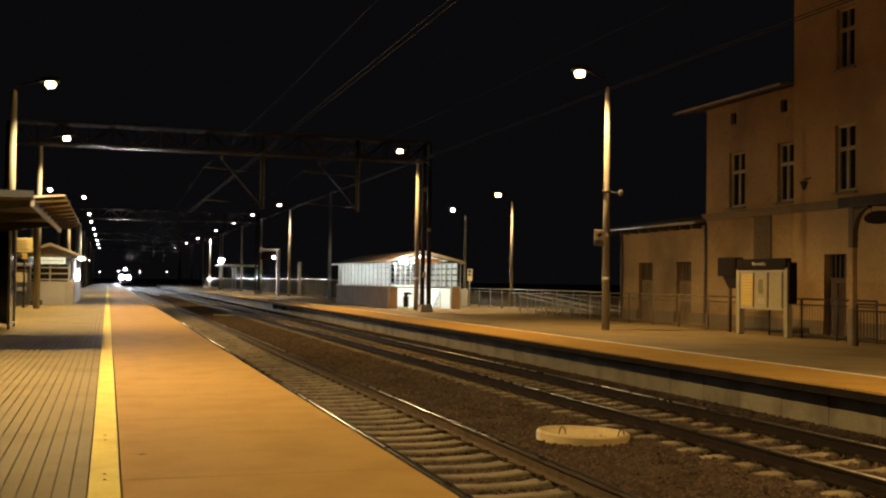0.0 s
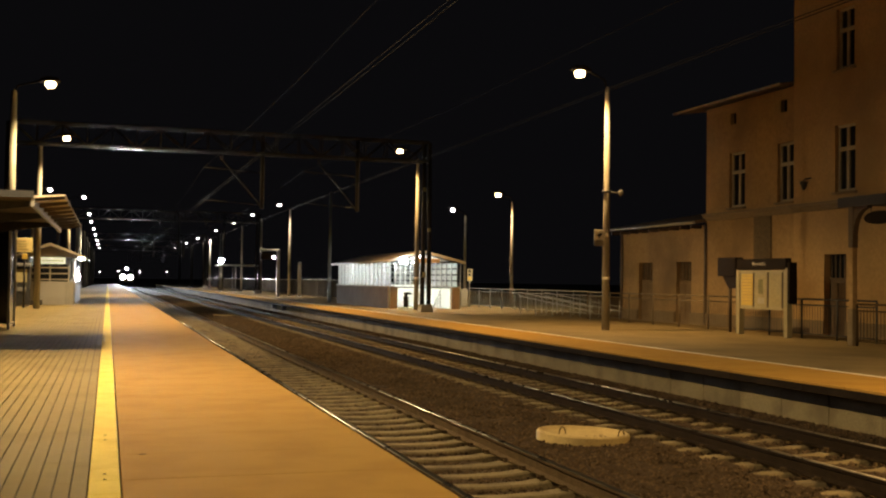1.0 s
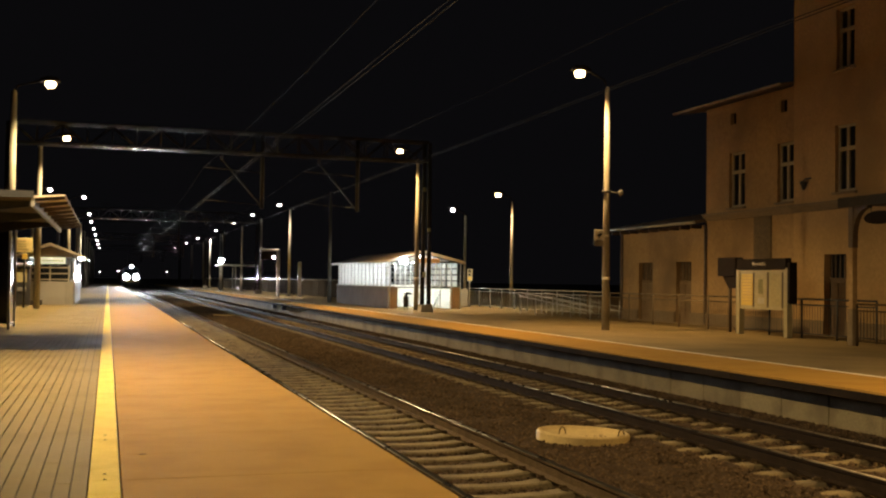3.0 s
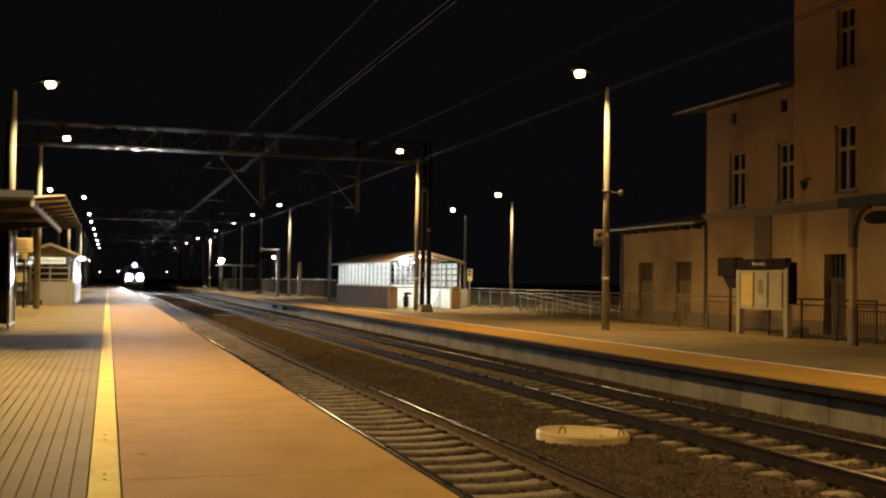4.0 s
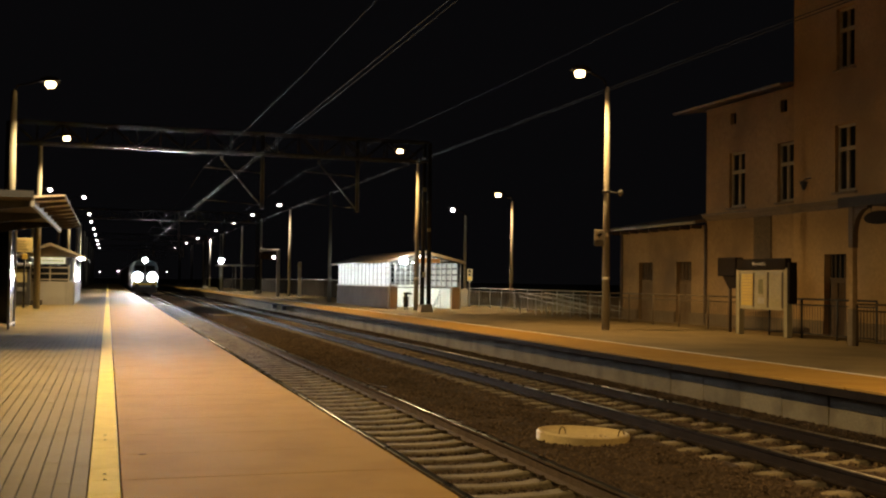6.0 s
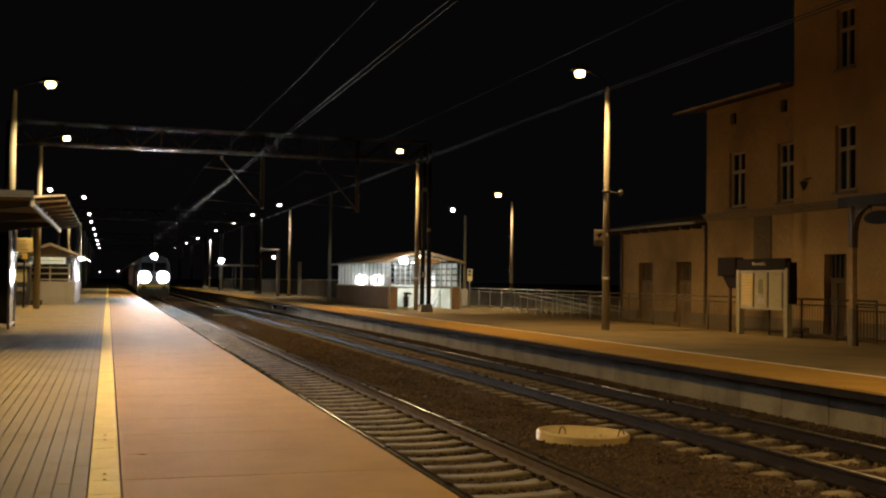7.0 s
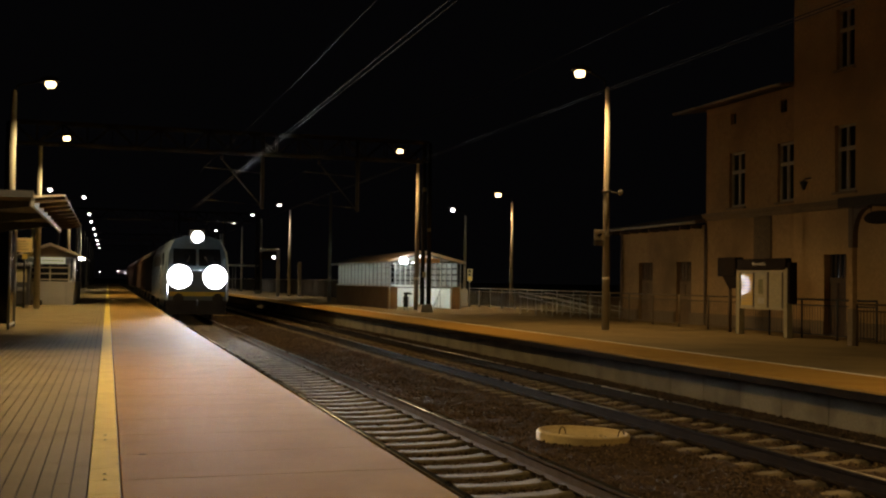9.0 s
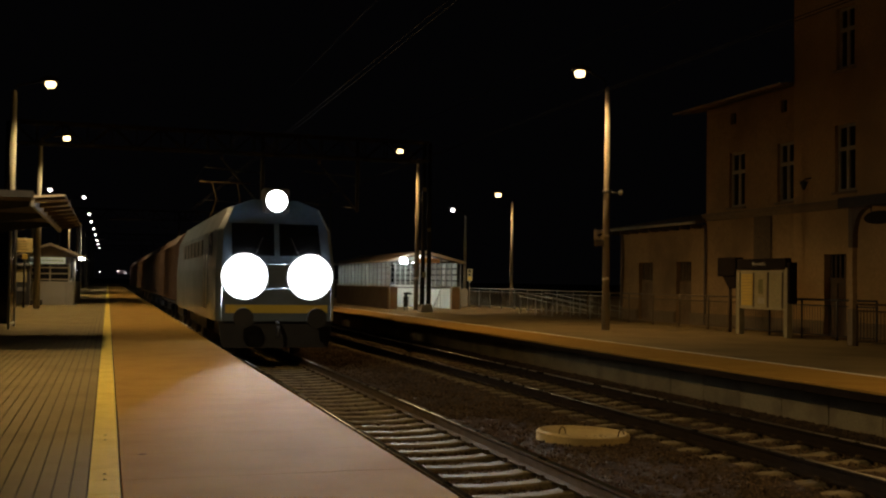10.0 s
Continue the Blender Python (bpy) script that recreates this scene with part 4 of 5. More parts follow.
hanging_sign()


def ticket_machine():
    e = empty("ticket_machine", "dark steel ticket machine with a pale lit panel beside the underpass", "ticket machine", at=(-3.85, 54.2, 0))
    part("cabinet", box(bmx(), -0.36, 0.36, -0.25, 0.25, 0.08, 1.98, 0.03), M["steel_dark"], e)
    part("plinth", box(bmx(), -0.32, 0.32, -0.2, 0.22, 0, 0.08), M["concrete"], e)
    part("hood", prism(bmx(), [(-0.42, 1.9), (0.25, 1.98), (0.25, 2.06), (-0.42, 1.98)], "x", -0.38, 0.38), M["steel_grey"], e)
    part("front_panel", box(bmx(), -0.28, 0.22, -0.266, -0.252, 1.15, 1.75, 0.004), M["paper"], e, "pale printed front panel")
    part("tray", box(bmx(), -0.2, 0.2, -0.29, -0.252, 0.72, 0.9, 0.006), M["steel_grey"], e)


ticket_machine()


# ---- rails and fences ----
def fence(x0, y0, x1, y1, z, height, pitch_posts, label, material, pickets=0.12, group="railings"):
    a, c = Vector((x0, y0, z)), Vector((x1, y1, z))
    e = empty("railing", label, "railing", group, (x0, y0, z))
    d = c - a
    n = max(1, round(d.length / pitch_posts))
    for i in range(n + 1):
        p = d * (i / n)
        b = bmx()
        tube(b, p, p + Vector((0, 0, height)), 0.03, n=8)
        part("post", b, M[material], e)
    for h in (0.12, height - 0.16, height):
        b = bmx()
        tube(b, Vector((0, 0, h)), d + Vector((0, 0, h)), 0.026 if h == height else 0.018, n=8)
        part("rail", b, M[material], e)
    if pickets:
        bar = mesh_of(tube(bmx(), (0, 0, 0.12), (0, 0, height - 0.16), 0.008, n=5, caps=False), "picket", M[material])
        m = int(d.length / pickets)
        for i in range(1, m):
            ob = new("picket", bar)
            ob.parent = e
            ob.matrix_basis = Matrix.Translation(d * (i / m))
    return e


fence(20.45, 60.3, 20.25, 41.2, TOP_B, 1.08, 1.9, "galvanised steel railing along the back of the platform", "galv")
fence(18.9, 40.5, 18.7, 29.0, TOP_B, 1.08, 1.8, "weathered brown steel railing before the station building", "rail_brown")
fence(18.7, 29.0, 18.6, 22.7, TOP_B, 1.08, 1.8, "dark steel railing before the station doors", "steel_dark")
fence(17.45, 22.0, 17.45, 12.0, TOP_B, 1.02, 1.6, "rusty steel railing beside the porch", "rust")


def ramp_railing():
    e = empty("ramp_railing", "galvanised double handrail sloping down along a ramp", "handrail", at=(18.45, 46.9, TOP_B))
    for off in (0.0, 1.3):
        for i in range(5):
            b = bmx()
            y = -i * 1.9
            tube(b, (off, y, 0), (off, y, 1.0 - 0.06 * i), 0.024, n=8)
            part("post", b, M["galv"], e)
        for h in (1.0, 0.82):
            b = bmx()
            tube(b, (off, 0.2, h), (off, -7.8, h - 0.5), 0.022, n=8)
            part("handrail", b, M["galv"], e)


ramp_railing()


def barrier_wall():
    """Platform back fence of sheet panels with a bright top rail."""
    e = empty("sheet_fence", "grey sheet-metal fence with a bright top rail behind the platform", "fence", at=(16.8, 71.0, TOP_B))
    for i in range(50):
        b = bmx()
        y = i * 2.5
        fold = [(y + 0.05 + 2.4 * k / 32, 0.02 if (k // 2) % 2 else -0.012) for k in range(33)]
        prism(b, [(x, q) for q, x in fold] + [(0.035, q) for q, x in fold[::-1]], "z", 0.1, 1.42)
        part("panel", b, M["fence_dark"], e)
        b = bmx()
        box(b, -0.04, 0.04, y - 0.04, y + 0.04, 0, 1.5)
        part("post", b, M["fence_dark"], e)
        cap = part("coping_sheet", box(bmx(), -0.012, 0.012, -1.23, 1.23, 1.455, 1.515), M["gloss_sheet"], e, "glossy grey top sheet")
        cap.matrix_basis = pose(-0.075, y + 1.25, 0, 0, random.uniform(-0.5, 0.5), random.uniform(-3.0, 3.0))
    b = bmx()
    tube(b, (0, 0, 1.46), (0, 125, 1.46), 0.035, n=8)
    part("top_rail", b, M["galv"], e)


barrier_wall()


# ---- platform furniture ----
def info_board():
    e = empty("information_board", "white framed timetable board with dark station name header", "information board", at=(18.05, 28.0, TOP_B))
    L = 2.36
    for y in (0.0, -L):
        b = bmx()
        box(b, -0.09, 0.09, y - 0.085, y + 0.085, 0, 1.95, 0.015)
        part("leg", b, M["board_white"], e)
    b = bmx()
    box(b, -0.06, 0.06, -L + 0.1, -0.1, 0.76, 1.88, 0.01)
    part("case", b, M["board_white"], e)
    for i, m in enumerate(("paper_yellow", "paper", "paper")):
        y1 = -0.14 - i * 0.705
        p = part("poster", box(bmx(), -0.068, -0.0605, y1 - 0.60, y1 - 0.03, 0.86, 1.78), M[m], e, "yellow timetable sheet" if i == 0 else "pale notice sheet")
        b = bmx()
        for k in range(9):
            z = 1.70 - k * 0.09
            box(b, -0.071, -0.068, y1 - 0.58 + 0.1 * ((k * 3 + i) % 3), y1 - 0.08, z, z + 0.016)
        part("print_lines", b, M["ink"], p)
        b = bmx()
        box(b, -0.078, -0.061, y1 - 0.685, y1 - 0.625, 0.82, 1.82)
        part("divider", b, M["wood_dark"], e)
        if i == 1:
            part("notice", box(bmx(), -0.075, -0.0715, y1 - 0.42, y1 - 0.2, 1.2, 1.62), M["notice_green"], p, "olive green picture on the notice")
            part("notice", box(bmx(), -0.075, -0.0715, y1 - 0.5, y1 - 0.16, 0.92, 1.1), M["frame_white"], p, "white text block")
    b = bmx()
    box(b, -0.085, -0.061, -L + 0.1, -0.1, 1.82, 1.88)
    box(b, -0.085, -0.061, -L + 0.1, -0.1, 0.76, 0.82)
    part("case_frame", b, M["board_white"], e)
    b = bmx()
    box(b, -0.10, 0.10, -L - 0.02, 0.04, 1.9, 2.22, 0.01)
    head = part("header", b, M["panel"], e, "dark header board")
    b = bmx()
    for k, w in enumerate((0.12, 0.09, 0.09, 0.1, 0.08, 0.06)):
        y = -0.78 - k * 0.118
        box(b, -0.106, -0.10, y - w * 0.75, y, 2.03, 2.12 if k in (0, 4) else 2.09)
    part("name_bars", b, M["letter"], head)
    b = bmx()
    box(b, -0.12, 0.14, -L - 0.24, -L - 0.12, 0.95, 2.1, 0.02)
    part("side_case", b, M["panel"], e)


info_board()


def dark_cabinet():
    e = empty("notice_cabinet", "dark display case on twin posts beside the board", "display case", at=(18.4, 29.5, TOP_B))
    b = bmx()
    box(b, -0.15, 0.15, -0.9, 0.1, 1.72, 2.3, 0.02)
    part("case", b, M["panel"], e)
    b = bmx()
    prism(b, [(-0.15, 1.72), (-0.9, 1.72), (-0.9, 1.35), (-0.5, 1.35)], "x", -0.12, 0.12)
    part("lower_case", b, M["panel"], e)
    for y in (-0.4, -0.8):
        b = bmx()
        tube(b, (0, y, 0), (0, y, 1.75), 0.05, n=8)
        part("post", b, M["wood_dark"], e)


dark_cabinet()


def litter_bin():
    e = empty("litter_bin", "black plastic litter bin on two short legs", "litter bin", at=(13.89, 50.5, TOP_B))
    for s in (-0.07, 0.07):
        b = bmx()
        tube(b, (s, 0, 0), (s, 0, 0.22), 0.018, n=8)
        part("leg", b, M["plastic"], e)
    b = bmx()
    lathe(b, [(0.11, 0.18), (0.125, 0.21), (0.14, 0.66), (0.13, 0.69)], n=16)
    part("bin_body", b, M["plastic"], e)
    b = bmx()
    tube(b, (0.0, 0, 0.69), (0.0, 0, 0.78), 0.07, n=10)
    prism(b, [(-0.08, 0.77), (0.27, 0.79), (0.22, 0.88), (0.06, 0.91), (-0.08, 0.88)], "y", -0.11, 0.11)
    part("hood", b, M["plastic"], e, "tilted hood")


litter_bin()


def shaft_ring():
    e = empty("concrete_ring", "pale concrete drain shaft ring with lifting hoops between the tracks", "shaft ring", at=(6.38, 13.8, -0.90))
    b = bmx()
    lathe(b, [(0.64, 0.0), (0.65, 0.02), (0.65, 0.25), (0.63, 0.27), (0.60, 0.268), (0.55, 0.235), (0.4, 0.20), (0.2, 0.185), (0.02, 0.18)], n=48)
    part("ring", b, M["ring"], e)
    e.matrix_basis = pose(6.38, 13.8, -0.90) @ Matrix.Rotation(radians(1.8), 4, "Y")
    for x, y in ((-0.26, 0.12), (0.49, -0.2)):
        b = bmx()
        for k in range(6):
            t0, t1 = math.pi * k / 6, math.pi * (k + 1) / 6
            tube(b, (x - 0.05 * math.cos(t0), y, 0.215 + 0.1 * math.sin(t0)), (x - 0.05 * math.cos(t1), y, 0.215 + 0.1 * math.sin(t1)), 0.008, n=5)
        part("lifting_hoop", b, M["rust"], e)


    return e


RING = shaft_ring()
copy_thing(RING, pose(6.6, 64.7, -0.97))


def cctv_fittings():
    e = empty("camera_sign", "small white camera notice clamped to the lamp post", "sign", at=(14.8, 30.4, TOP_B))
    b = bmx()
    box(b, -0.52, -0.19, -0.24, -0.21, 2.78, 3.1, 0.008)
    box(b, -0.2, 0.0, -0.22, -0.1, 2.9, 2.95)
    part("board", b, M["white"], e)
    b = bmx()
    prism(b, [(-0.47, 2.93), (-0.28, 3.0), (-0.26, 2.94), (-0.33, 2.9), (-0.34, 2.85), (-0.38, 2.85), (-0.38, 2.9)], "y", -0.247, -0.242)
    part("pictogram", b, M["panel"], e)
    b = bmx()
    box(b, -0.52, -0.19, -0.24, -0.21, 2.6, 2.77, 0.008)
    part("lower_board", b, M["steel_grey"], e)
    e = empty("surveillance_camera", "small dome surveillance camera on a bracket on the lamp post", "surveillance camera", at=(14.8, 30.4, TOP_B))
    b = bmx()
    tube(b, (0.1, -0.1, 4.3), (0.36, -0.2, 4.25), 0.025, n=6)
    tube(b, (0, 0, 4.27), (0, 0, 4.34), 0.15, n=14)
    part("bracket", b, M["steel_dark"], e)
    b = bmx()
    lathe(b, [(0.02, -0.1), (0.06, -0.07), (0.08, 0.0), (0.07, 0.06), (0.02, 0.09)], (0.38, -0.2, 4.28), 12)
    part("dome", b, M["steel_grey"], e)


cctv_fittings()


def sign_post():
    e = empty("pictogram_sign", "yellow and white pictogram sign on a post by a concrete block", "sign", at=(20.1, 59.2, TOP_B))
    b = bmx()
    tube(b, (0, 0, 0), (0, 0, 2.1), 0.035, n=8)
    part("post", b, M["galv"], e)
    b = bmx()
    box(b, -0.16, 0.16, -0.05, -0.02, 1.5, 2.2, 0.01)
    part("board", b, M["frame_white"], e)
    for z0, z1, paint in ((1.55, 1.74, "paper_yellow"), (1.8, 1.93, "plastic"), (1.99, 2.14, "plastic")):
        part("symbol", box(bmx(), -0.11, 0.09, -0.056, -0.05, z0, z1, 0.002), M[paint], e)
    b = bmx()
    box(b, 19.5, 20.05, 59.3, 60.1, TOP_B, 1.05, 0.03)
    whole("concrete_block", b, M["concrete"], "grey concrete block at the railing's end", "block")


sign_post()


def wall_boxes():
    for y in (66.0, 70.0):
        e = empty("trackside_box", "small dark steel box fixed below the platform edge", "trackside box", "trackside boxes", (EDGE_B + 0.12, y, -0.42))
        part("case", box(bmx(), 0.02, 0.29, -0.14, 0.14, -0.02, 0.22, 0.02), M["steel_dark"], e)
        part("lid", box(bmx(), 0.0, 0.29, -0.16, 0.16, 0.22, 0.24, 0.005), M["steel_dark"], e)


wall_boxes()


def display_frame():
    e = empty("display_frame", "steel portal frame carrying a hanging platform display", "display frame", at=(13.7, 90.6, TOP_B))
    b = bmx()
    box(b, -0.13, 0.13, -0.13, 0.13, 0, 4.0, 0.02)
    part("post", b, M["steel_grey"], e)
    b = bmx()
    box(b, -1.55, 0.0, -0.1, 0.1, 3.8, 4.0, 0.02)
    part("arm", b, M["steel_grey"], e)
    b = bmx()
    box(b, -1.5, -0.25, -0.12, 0.12, 3.1, 3.7, 0.02)
    case = part("display_case", b, M["panel"], e)
    b = bmx()
    box(b, -0.5, -0.32, -0.15, -0.121, 3.22, 3.38)
    part("clock_face", b, M["far_lamp"], case, "small glowing white face")
    b = bmx()
    for x in (-1.3, -0.4):
        tube(b, (x, 0, 3.7), (x, 0, 3.8), 0.03, n=6)
    part("hanger", b, M["steel_grey"], case)


display_frame()


def pillar_light():
    e = empty("marker_post", "grey steel marker post with a pale top plate", "marker post", at=(15.7, 91.6, TOP_B))
    b = bmx()
    box(b, -0.14, 0.14, -0.08, 0.08, 0, 2.95, 0.02)
    part("post", b, M["galv"], e)
    b = bmx()
    box(b, -0.12, 0.12, -0.1, -0.08, 2.5, 2.9)
    part("plate", b, M["frame_white"], e)


pillar_light()


def far_shelter():
    e = empty("waiting_shelter", "small glazed waiting shelter lit by a white lamp", "shelter", at=(14.4, 127.0, TOP_B))
    b = bmx()
    box(b, -2.2, 2.6, 0, 3.2, 2.95, 3.12, 0.02)
    part("roof", b, M["galv"], e)
    for x in (-0.2, 2.5):
        for y in (0.1, 3.1):
            b = bmx()
            box(b, x, x + 0.1, y - 0.05, y + 0.05, 0, 2.95)
            part("post", b, M["steel_grey"], e)
    b = bmx()
    box(b, 2.52, 2.55, 0.15, 3.05, 0.2, 2.9)
    part("back_glass", b, M["dark_glass"], e)
    b = bmx()
    box(b, 0.2, 2.3, 1.6, 2.0, 0.4, 0.48)
    for x in (0.4, 1.2, 2.1):
        box(b, x, x + 0.08, 1.65, 1.95, 0, 0.4)
    part("bench", b, M["steel_dark"], e)
    e = empty("platform_light_box", "glaring white light box on the far platform post", "light box", at=(12.6, 127.0, TOP_B))
    b = bmx()
    box(b, -0.27, 0.27, -0.1, 0.1, 3.35, 3.78, 0.03)
    part("lit_face", b, M["lamp_cool"], e)
    b = bmx()
    tube(b, (0, 0.2, 0), (0, 0.2, 3.6), 0.07, n=8)
    part("post", b, M["galv"], e)


far_shelter()


def far_masts():
    mast = empty("line_mast", "slim dark steel mast beside the far platform", "mast", "line masts", (13.85, 69.3, TOP_B))
    b = bmx()
    tube(b, (0, 0, 0), (0, 0, 7.2), 0.13, 0.08, 10)
    part("mast_tube", b, M["steel_grey"], mast)
    b = bmx()
    tube(b, (0, -0.15, 1.35), (0, -0.15, 1.65), 0.1, n=8)
    part("band", b, M["galv"], mast)
    for x, y in ((13.7, 140.0), (14.2, 160.0), (13.9, 190.0), (-3.4, 80.0), (-3.4, 104.0), (-3.2, 125.0), (-3.3, 142.0), (-3.2, 162.0)):
        copy_thing(mast, pose(x, y, TOP_B if x > 0 else 0.0))


far_masts()


def distant_lamps():
    lamp = empty("distant_lamp", "small distant white lamp beyond the station", "distant lamp", "distant lamps", (-6, 390, -1.25))
    b = bmx()
    tube(b, (0, 0, 0), (0, 0, 5.2), 0.08, n=6)
    part("post", b, M["steel_dark"], lamp)
    b = bmx()
    lathe(b, [(0.05, 0), (0.15, 0.05), (0.15, 0.16), (0.05, 0.22)], (0, 0, 5.2), 10)
    part("lamp_glass", b, M["far_lamp"], lamp)
    for x, y, z in ((-3, 420, -2), (4, 470, -1.2), (14, 520, -1.2), (22, 430, -1.25), (9, 600, -1.0), (30, 560, -0.5)):
        copy_thing(lamp, pose(x, y, min(z, -1.25)))


distant_lamps()


# ---- train ----
def bogie(e, y, name="bogie"):
    b = bmx()
    for s in (-1, 1):
        box(b, s * 0.98 - 0.06, s * 0.98 + 0.06, y - 1.7, y + 1.7, 0.45, 0.75, 0.02)
    box(b, -0.98, 0.98, y - 0.3, y + 0.3, 0.45, 0.7)
    frame_part = part(name, b, M["steel_dark"], e)
    for dy in (-1.3, 1.3):
        b = bmx()
        for s in (-1, 1):
            tube(b, (s * 0.69, 0, 0), (s * 0.72, 0, 0), 0.58, n=24)
            tube(b, (s * 0.72, 0, 0), (s * 0.83, 0, 0), 0.55, n=24)
            for k in range(5):
                a = 2 * math.pi * k / 5
                tube(b, (s * 0.83, 0.3 * math.cos(a), 0.3 * math.sin(a)), (s * 0.845, 0.3 * math.cos(a), 0.3 * math.sin(a)), 0.08, n=8)
        tube(b, (-0.8, 0, 0), (0.8, 0, 0), 0.08, n=10)
        ob = part("wheelset", b, M["wheel"], frame_part)
        ob.matrix_basis = pose(0, y + dy, 0.55)


def locomotive():
    e = empty("locomotive", "dark electric locomotive with three glaring white headlamps", "locomotive")
    prof = [(-1.48, 0.95), (1.48, 0.95), (1.5, 2.2), (1.42, 3.2), (1.15, 3.75), (0.6, 3.95), (-0.6, 3.95), (-1.15, 3.75), (-1.42, 3.2), (-1.5, 2.2)]
    b = bmx()
    rows = []
    for y, k in ((0.0, 0.9), (0.25, 0.98), (1.2, 1.0), (15.0, 1.0), (16.0, 0.95)):
        rows.append([b.verts.new((x * k, y + max(0, z - 2.1) * (0.28 if y < 0.5 else 0), z)) for x, z in prof])
    for r, q in zip(rows, rows[1:]):
        for i in range(len(prof)):
            b.faces.new((r[i], r[(i + 1) % len(prof)], q[(i + 1) % len(prof)], q[i]))
    b.faces.new(rows[-1])
    part("body", b, M["loco"], e)
    # front wall round the deep lamp openings
    part("front_apron", box(bmx(), -1.33, 1.33, 0.0, 0.05, 0.95, 1.74), M["loco"], e)
    part("front_centre", box(bmx(), -0.49, 0.49, 0.0, 0.05, 1.744, 2.34), M["loco"], e)
    for s in (-1, 1):
        x0, x1 = sorted((s * 1.11, s * 1.345))
        part("front_corner", box(bmx(), x0, x1, 0.0, 0.05, 1.744, 2.34), M["loco"], e)
    b = bmx()
    v = [b.verts.new((x * 0.9, 0.004 + max(0, z - 2.1) * 0.28, z)) for x, z in ((-1.49, 2.344), *[p for p in prof[:1:-1] if p[1] > 2.5], (1.49, 2.344))]
    b.faces.new(v)
    bmesh.ops.solidify(b, geom=list(b.faces), thickness=0.04)
    part("cab_front", b, M["loco"], e)
    b = bmx()
    box(b, -1.25, 1.25, -0.012, -0.002, 1.15, 1.35)
    part("front_band", b, M["loco_yellow"], e)
    for s in (-1, 1):
        b = bmx()
        x0, x1 = sorted((s * 0.06, s * 1.1))
        v = [b.verts.new(p) for p in ((x0, 0.10, 2.55), (x1, 0.12, 2.55), (x1 * 0.95, 0.34, 3.35), (x0, 0.32, 3.35))]
        b.faces.new(v)
        bmesh.ops.solidify(b, geom=list(b.faces), thickness=0.03)
        part("windscreen", b, M["dark_glass"], e)
        # made-up hood, 2.3 m deep inside the body, to narrow the beam
        b = bmx()
        lathe(b, [(0.27, 2.3), (0.27, 0.0), (0.29, -0.03), (0.31, 0.0), (0.29, 0.02), (0.29, 2.3)], n=28, close=False)
        ob = part("headlamp", b, M["hood"], e, "added deep dark tube that narrows the headlamp beam")
        ob.matrix_basis = pose(s * 0.8, -0.02, 2.04, -90, 0, 0)
        b = bmx()
        lathe(b, [(0.275, 2.31), (0.2, 2.28), (0.135, 2.28)], n=28, close=False)
        part("headlamp_lens", b, M["head"], ob, "glaring white lens")
        # second unseen tube behind it, for a still narrower main beam
        b = bmx()
        lathe(b, [(0.12, 4.7), (0.12, 2.26), (0.14, 2.26), (0.14, 4.7)], n=24, close=False)
        part("beam_tube", b, M["hood"], ob)
        b = bmx()
        lathe(b, [(0.13, 4.71), (0.08, 4.69), (0.01, 4.685)], n=24)
        part("main_beam_lens", b, M["main_beam"], ob, "glaring white main beam lens")
        # added glowing ring, far wider than the lamp: imitates its glare
        b = bmx()
        lathe(b, [(0.31, 0.0), (0.33, -0.05), (0.44, -0.06), (0.52, -0.035), (0.54, 0.0)], n=36, close=False)
        part("lamp_glass", b, M["lens_and_glare"], ob, "added glowing white ring round the hood, standing in for glare")
        # rim of the added glare ring
        b = bmx()
        lathe(b, [(0.54, 0.02), (0.57, -0.03), (0.58, 0.02)], n=36, close=False)
        part("lamp_rim", b, M["steel_grey"], ob)
        b = bmx()
        tube(b, (s * 0.88, 0.0, 1.05), (s * 0.88, -0.55, 1.05), 0.1, n=12)
        tube(b, (s * 0.88, -0.55, 1.05), (s * 0.88, -0.62, 1.05), 0.24, n=20)
        part("buffer", b, M["steel_dark"], e)
    b = bmx()
    box(b, -0.33, 0.33, 0.35, 0.85, 3.62, 4.24, 0.05)
    top = part("top_headlamp", b, M["steel_grey"], e)
    b = bmx()
    lathe(b, [(0.27, 0), (0.2, 0.03), (0.08, 0.045), (0.01, 0.046)], n=28)
    lens = part("top_lens", b, M["lens_and_glare"], top, "glaring white lens")
    lens.matrix_basis = pose(0, 0.345, 3.92, 90, 0, 0)
    b = bmx()
    lathe(b, [(0.28, 0.0), (0.30, 0.0), (0.30, 0.12), (0.28, 0.12)], n=24, close=False)
    hood = part("lamp_hood", b, M["plastic"], top)
    hood.matrix_basis = pose(0, 0.347, 3.92, 90, 0, 0)
    b = bmx()
    prism(b, [(-1.3, 0.3), (1.3, 0.3), (1.4, 0.95), (-1.4, 0.95)], "y", 0.1, 0.25)
    part("snow_plough", b, M["steel_dark"], e)
    b = bmx()
    for i in range(5):
        box(b, -0.4 + i * 0.2 - 0.02, -0.4 + i * 0.2 + 0.02, 2.5, 13.5, 3.95, 4.05)
    part("roof_gear", b, M["steel_grey"], e)
    b = bmx()
    for s in (-0.5, 0.5):
        tube(b, (s, 13.2, 4.1), (s * 0.8, 11.8, 4.75), 0.025, n=6)
        tube(b, (s * 0.8, 11.8, 4.75), (s * 0.9, 13.0, 5.42), 0.02, n=6)
    tube(b, (-0.9, 13.0, 5.45), (0.9, 13.0, 5.45), 0.025, n=6)
    part("pantograph", b, M["rust"], e)
    b = bmx()
    box(b, -1.2, 1.2, 5.5, 10.5, 0.5, 0.95, 0.03)
    part("underframe", b, M["steel_dark"], e)
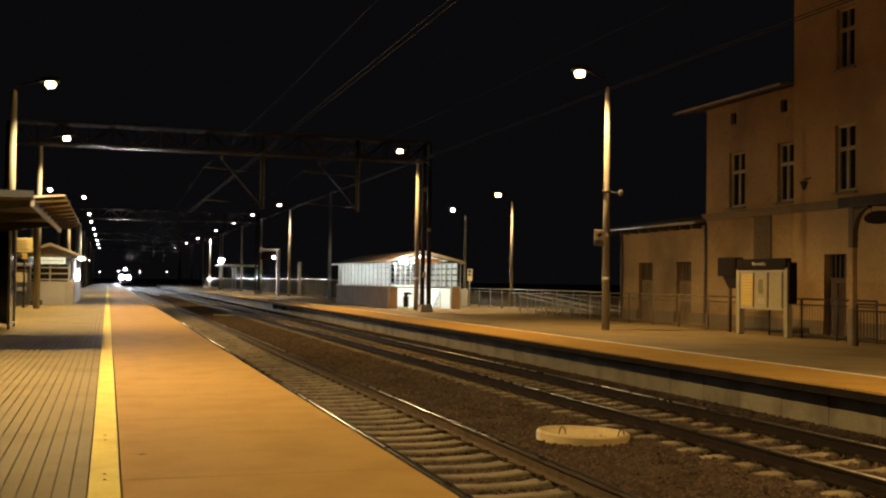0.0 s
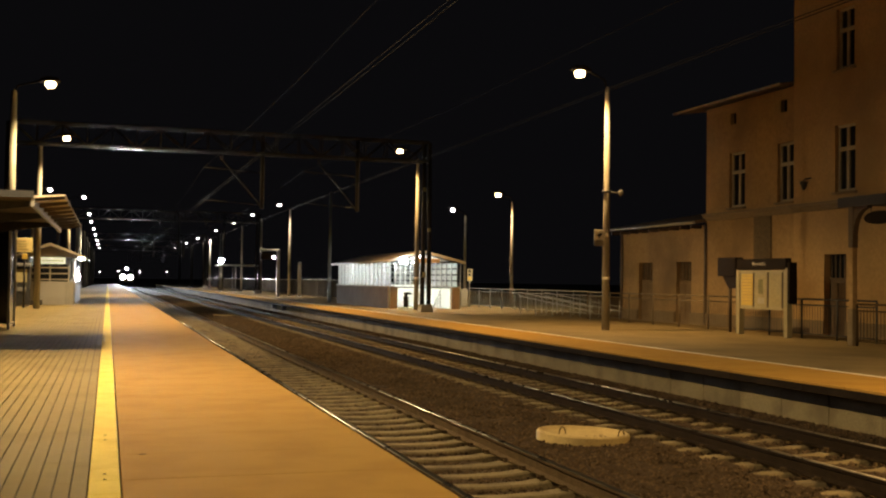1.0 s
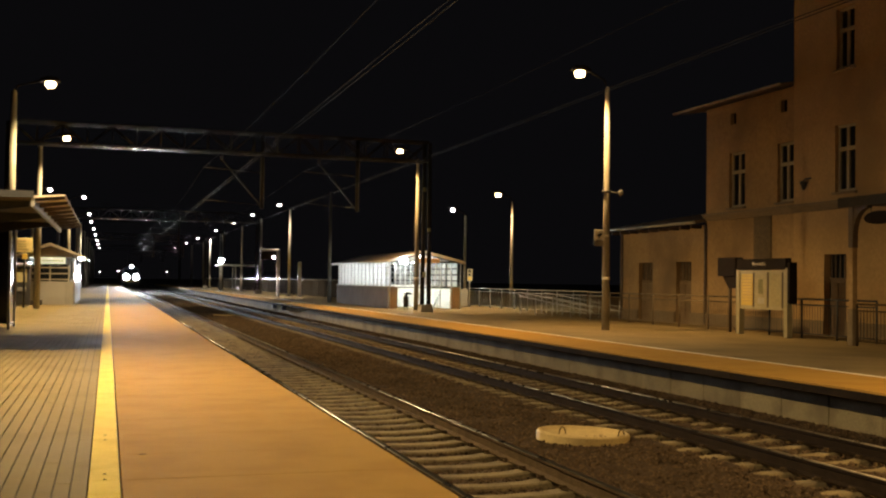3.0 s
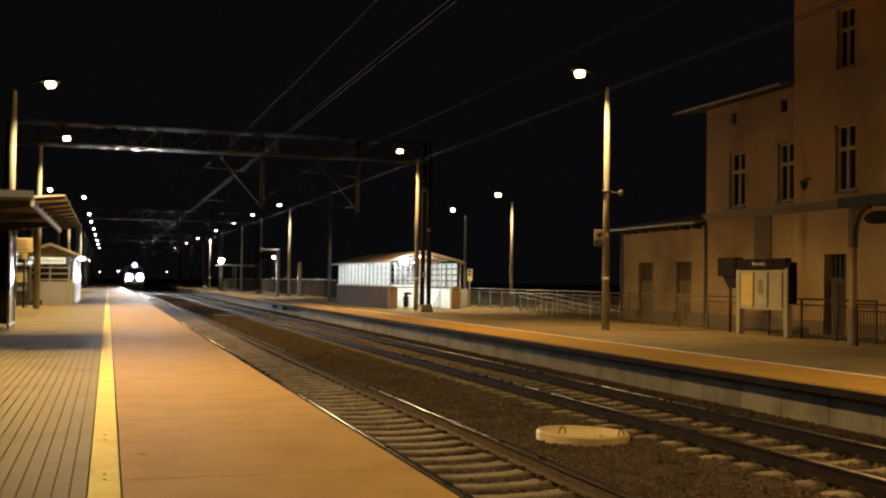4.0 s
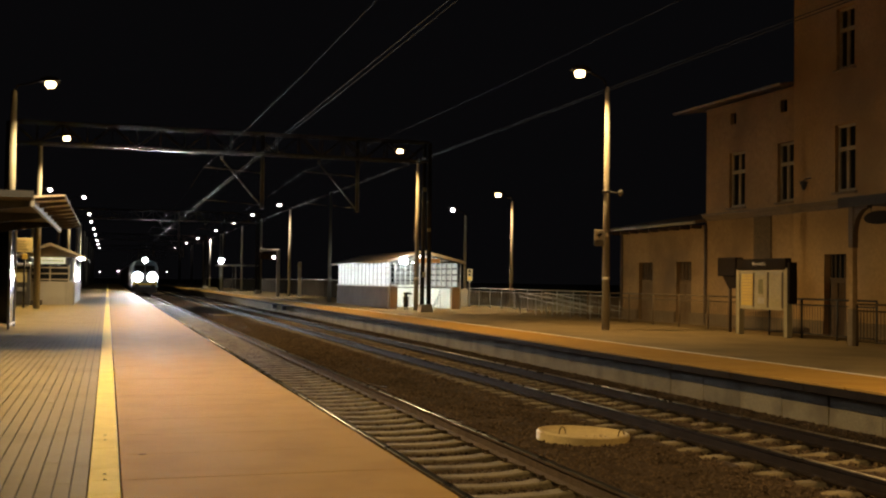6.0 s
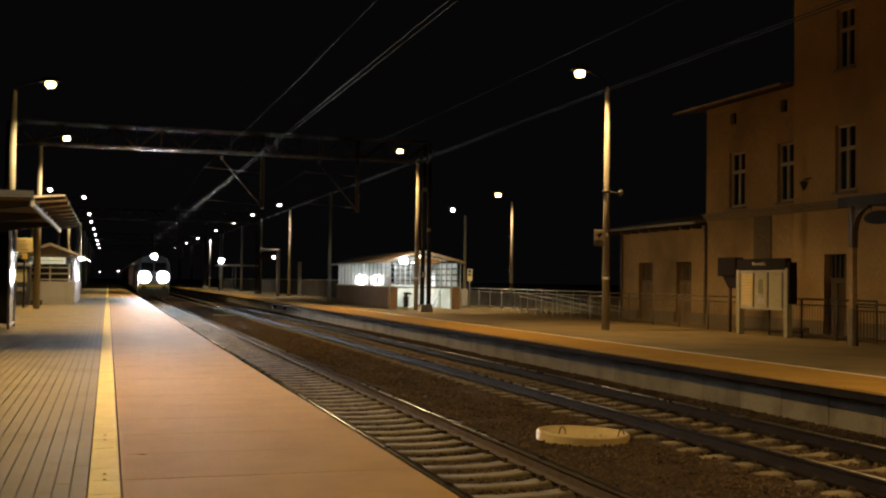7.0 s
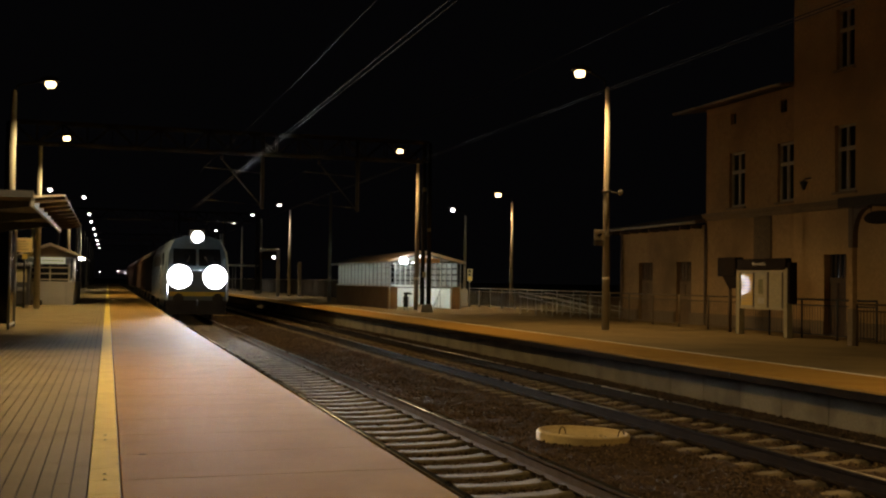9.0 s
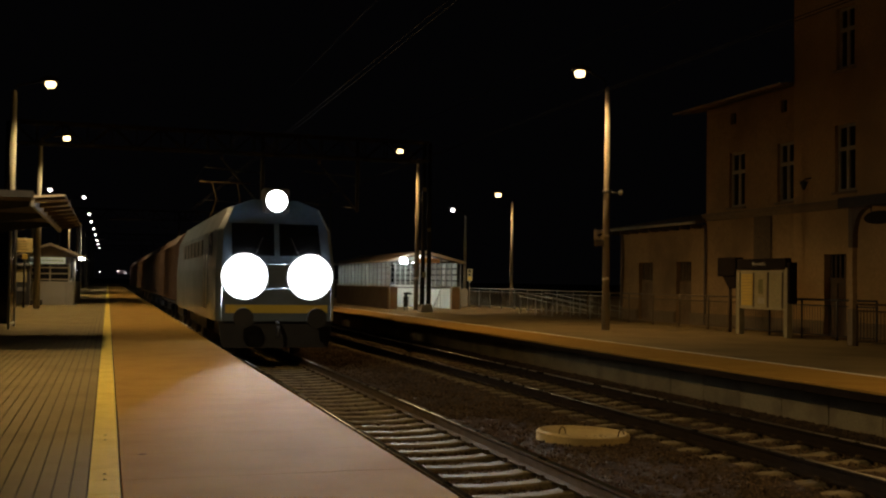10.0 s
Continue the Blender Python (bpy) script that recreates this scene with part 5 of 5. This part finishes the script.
    for s in (-1, 1):
        x0, x1 = sorted((s * 1.455, s * 1.49))
        part("cab_side_window", box(bmx(), x0, x1, 1.3, 2.0, 2.55, 3.15, 0.01), M["dark_glass"], e)
        part("cab_door", box(bmx(), x0, x1 + (0.01 if s > 0 else 0), 2.2, 2.85, 1.1, 3.1, 0.01), M["loco"], e)
        b = bmx()
        for y in (2.14, 2.92):
            tube(b, (s * 1.53, y, 1.2), (s * 1.53, y, 2.6), 0.016, n=6)
        part("door_handrail", b, M["galv"], e)
        for k in range(6):
            part("side_grille", box(bmx(), x0, x1, 4.2 + k * 1.3, 5.2 + k * 1.3, 2.6, 3.05, 0.01), M["steel_dark"], e)
        b = bmx()
        tube(b, (s * 0.55, 0.06, 2.5), (s * 0.35, 0.2, 3.0), 0.012, n=5)
        part("wiper", b, M["steel_dark"], e)
    b = bmx()
    tube(b, (0, -0.05, 0.95), (0, -0.3, 0.85), 0.05, n=8)
    tube(b, (0, -0.3, 0.85), (0, -0.28, 0.55), 0.04, n=8)
    part("coupling_hook", b, M["steel_dark"], e)
    bogie(e, 3.2)
    bogie(e, 12.8)
    return e


def wagon():
    e = empty("goods_wagon", "brown ribbed covered goods wagon behind the locomotive", "goods wagon", "goods wagons")
    b = bmx()
    box(b, -1.4, 1.4, 0.6, 13.4, 1.1, 3.3)
    prism(b, [(-1.4, 3.3), (1.4, 3.3), (1.1, 3.75), (0.0, 3.95), (-1.1, 3.75)], "y", 0.6, 13.4)
    part("body", b, M["wagon"], e)
    for i in range(14):
        y = 0.62 + i * 0.975
        for s in (-1, 1):
            x0, x1 = sorted((s * 1.4, s * 1.46))
            part("rib", box(bmx(), x0, x1, y, y + 0.08, 1.1, 3.3), M["wagon"], e)
    b = bmx()
    box(b, -1.2, 1.2, 0.2, 13.8, 0.9, 1.1)
    part("underframe", b, M["steel_dark"], e)
    for y in (0.2, 13.8):
        for s in (-0.88, 0.88):
            b = bmx()
            d = -1 if y < 1 else 1
            tube(b, (s, y, 1.0), (s, y + d * 0.45, 1.0), 0.1, n=8)
            tube(b, (s, y + d * 0.45, 1.0), (s, y + d * 0.5, 1.0), 0.22, n=14)
            part("buffer", b, M["steel_dark"], e)
    bogie(e, 2.8)
    bogie(e, 11.2)
    return e


LOCO = locomotive()
WAGON = wagon()
WAGONS = [WAGON] + [copy_thing(WAGON, pose(0, 0, 0)) for i in range(5)]

FRONT_END, SPEED = 26.3, 24.6


def motions():
    """The train runs in along the near track at a steady pace."""
    for ob, back in [(LOCO, 0.0)] + [(w, 17.0 + i * 15.2) for i, w in enumerate(WAGONS)]:
        walk(ob, [(t, pose(TRACK_A, FRONT_END + SPEED * (10.0 - t) + back, RAIL_A)) for t in (0.0, 2.5, 5.0, 7.5, 10.0)])
        for wheels in [c for c in ob.children_recursive if c.name.startswith("wheelset")]:
            place = wheels.location.copy()
            walk(wheels, [(i / FPS, pose(*place, rx=math.degrees(SPEED * i / FPS / 0.55))) for i in range(301)])


motions()
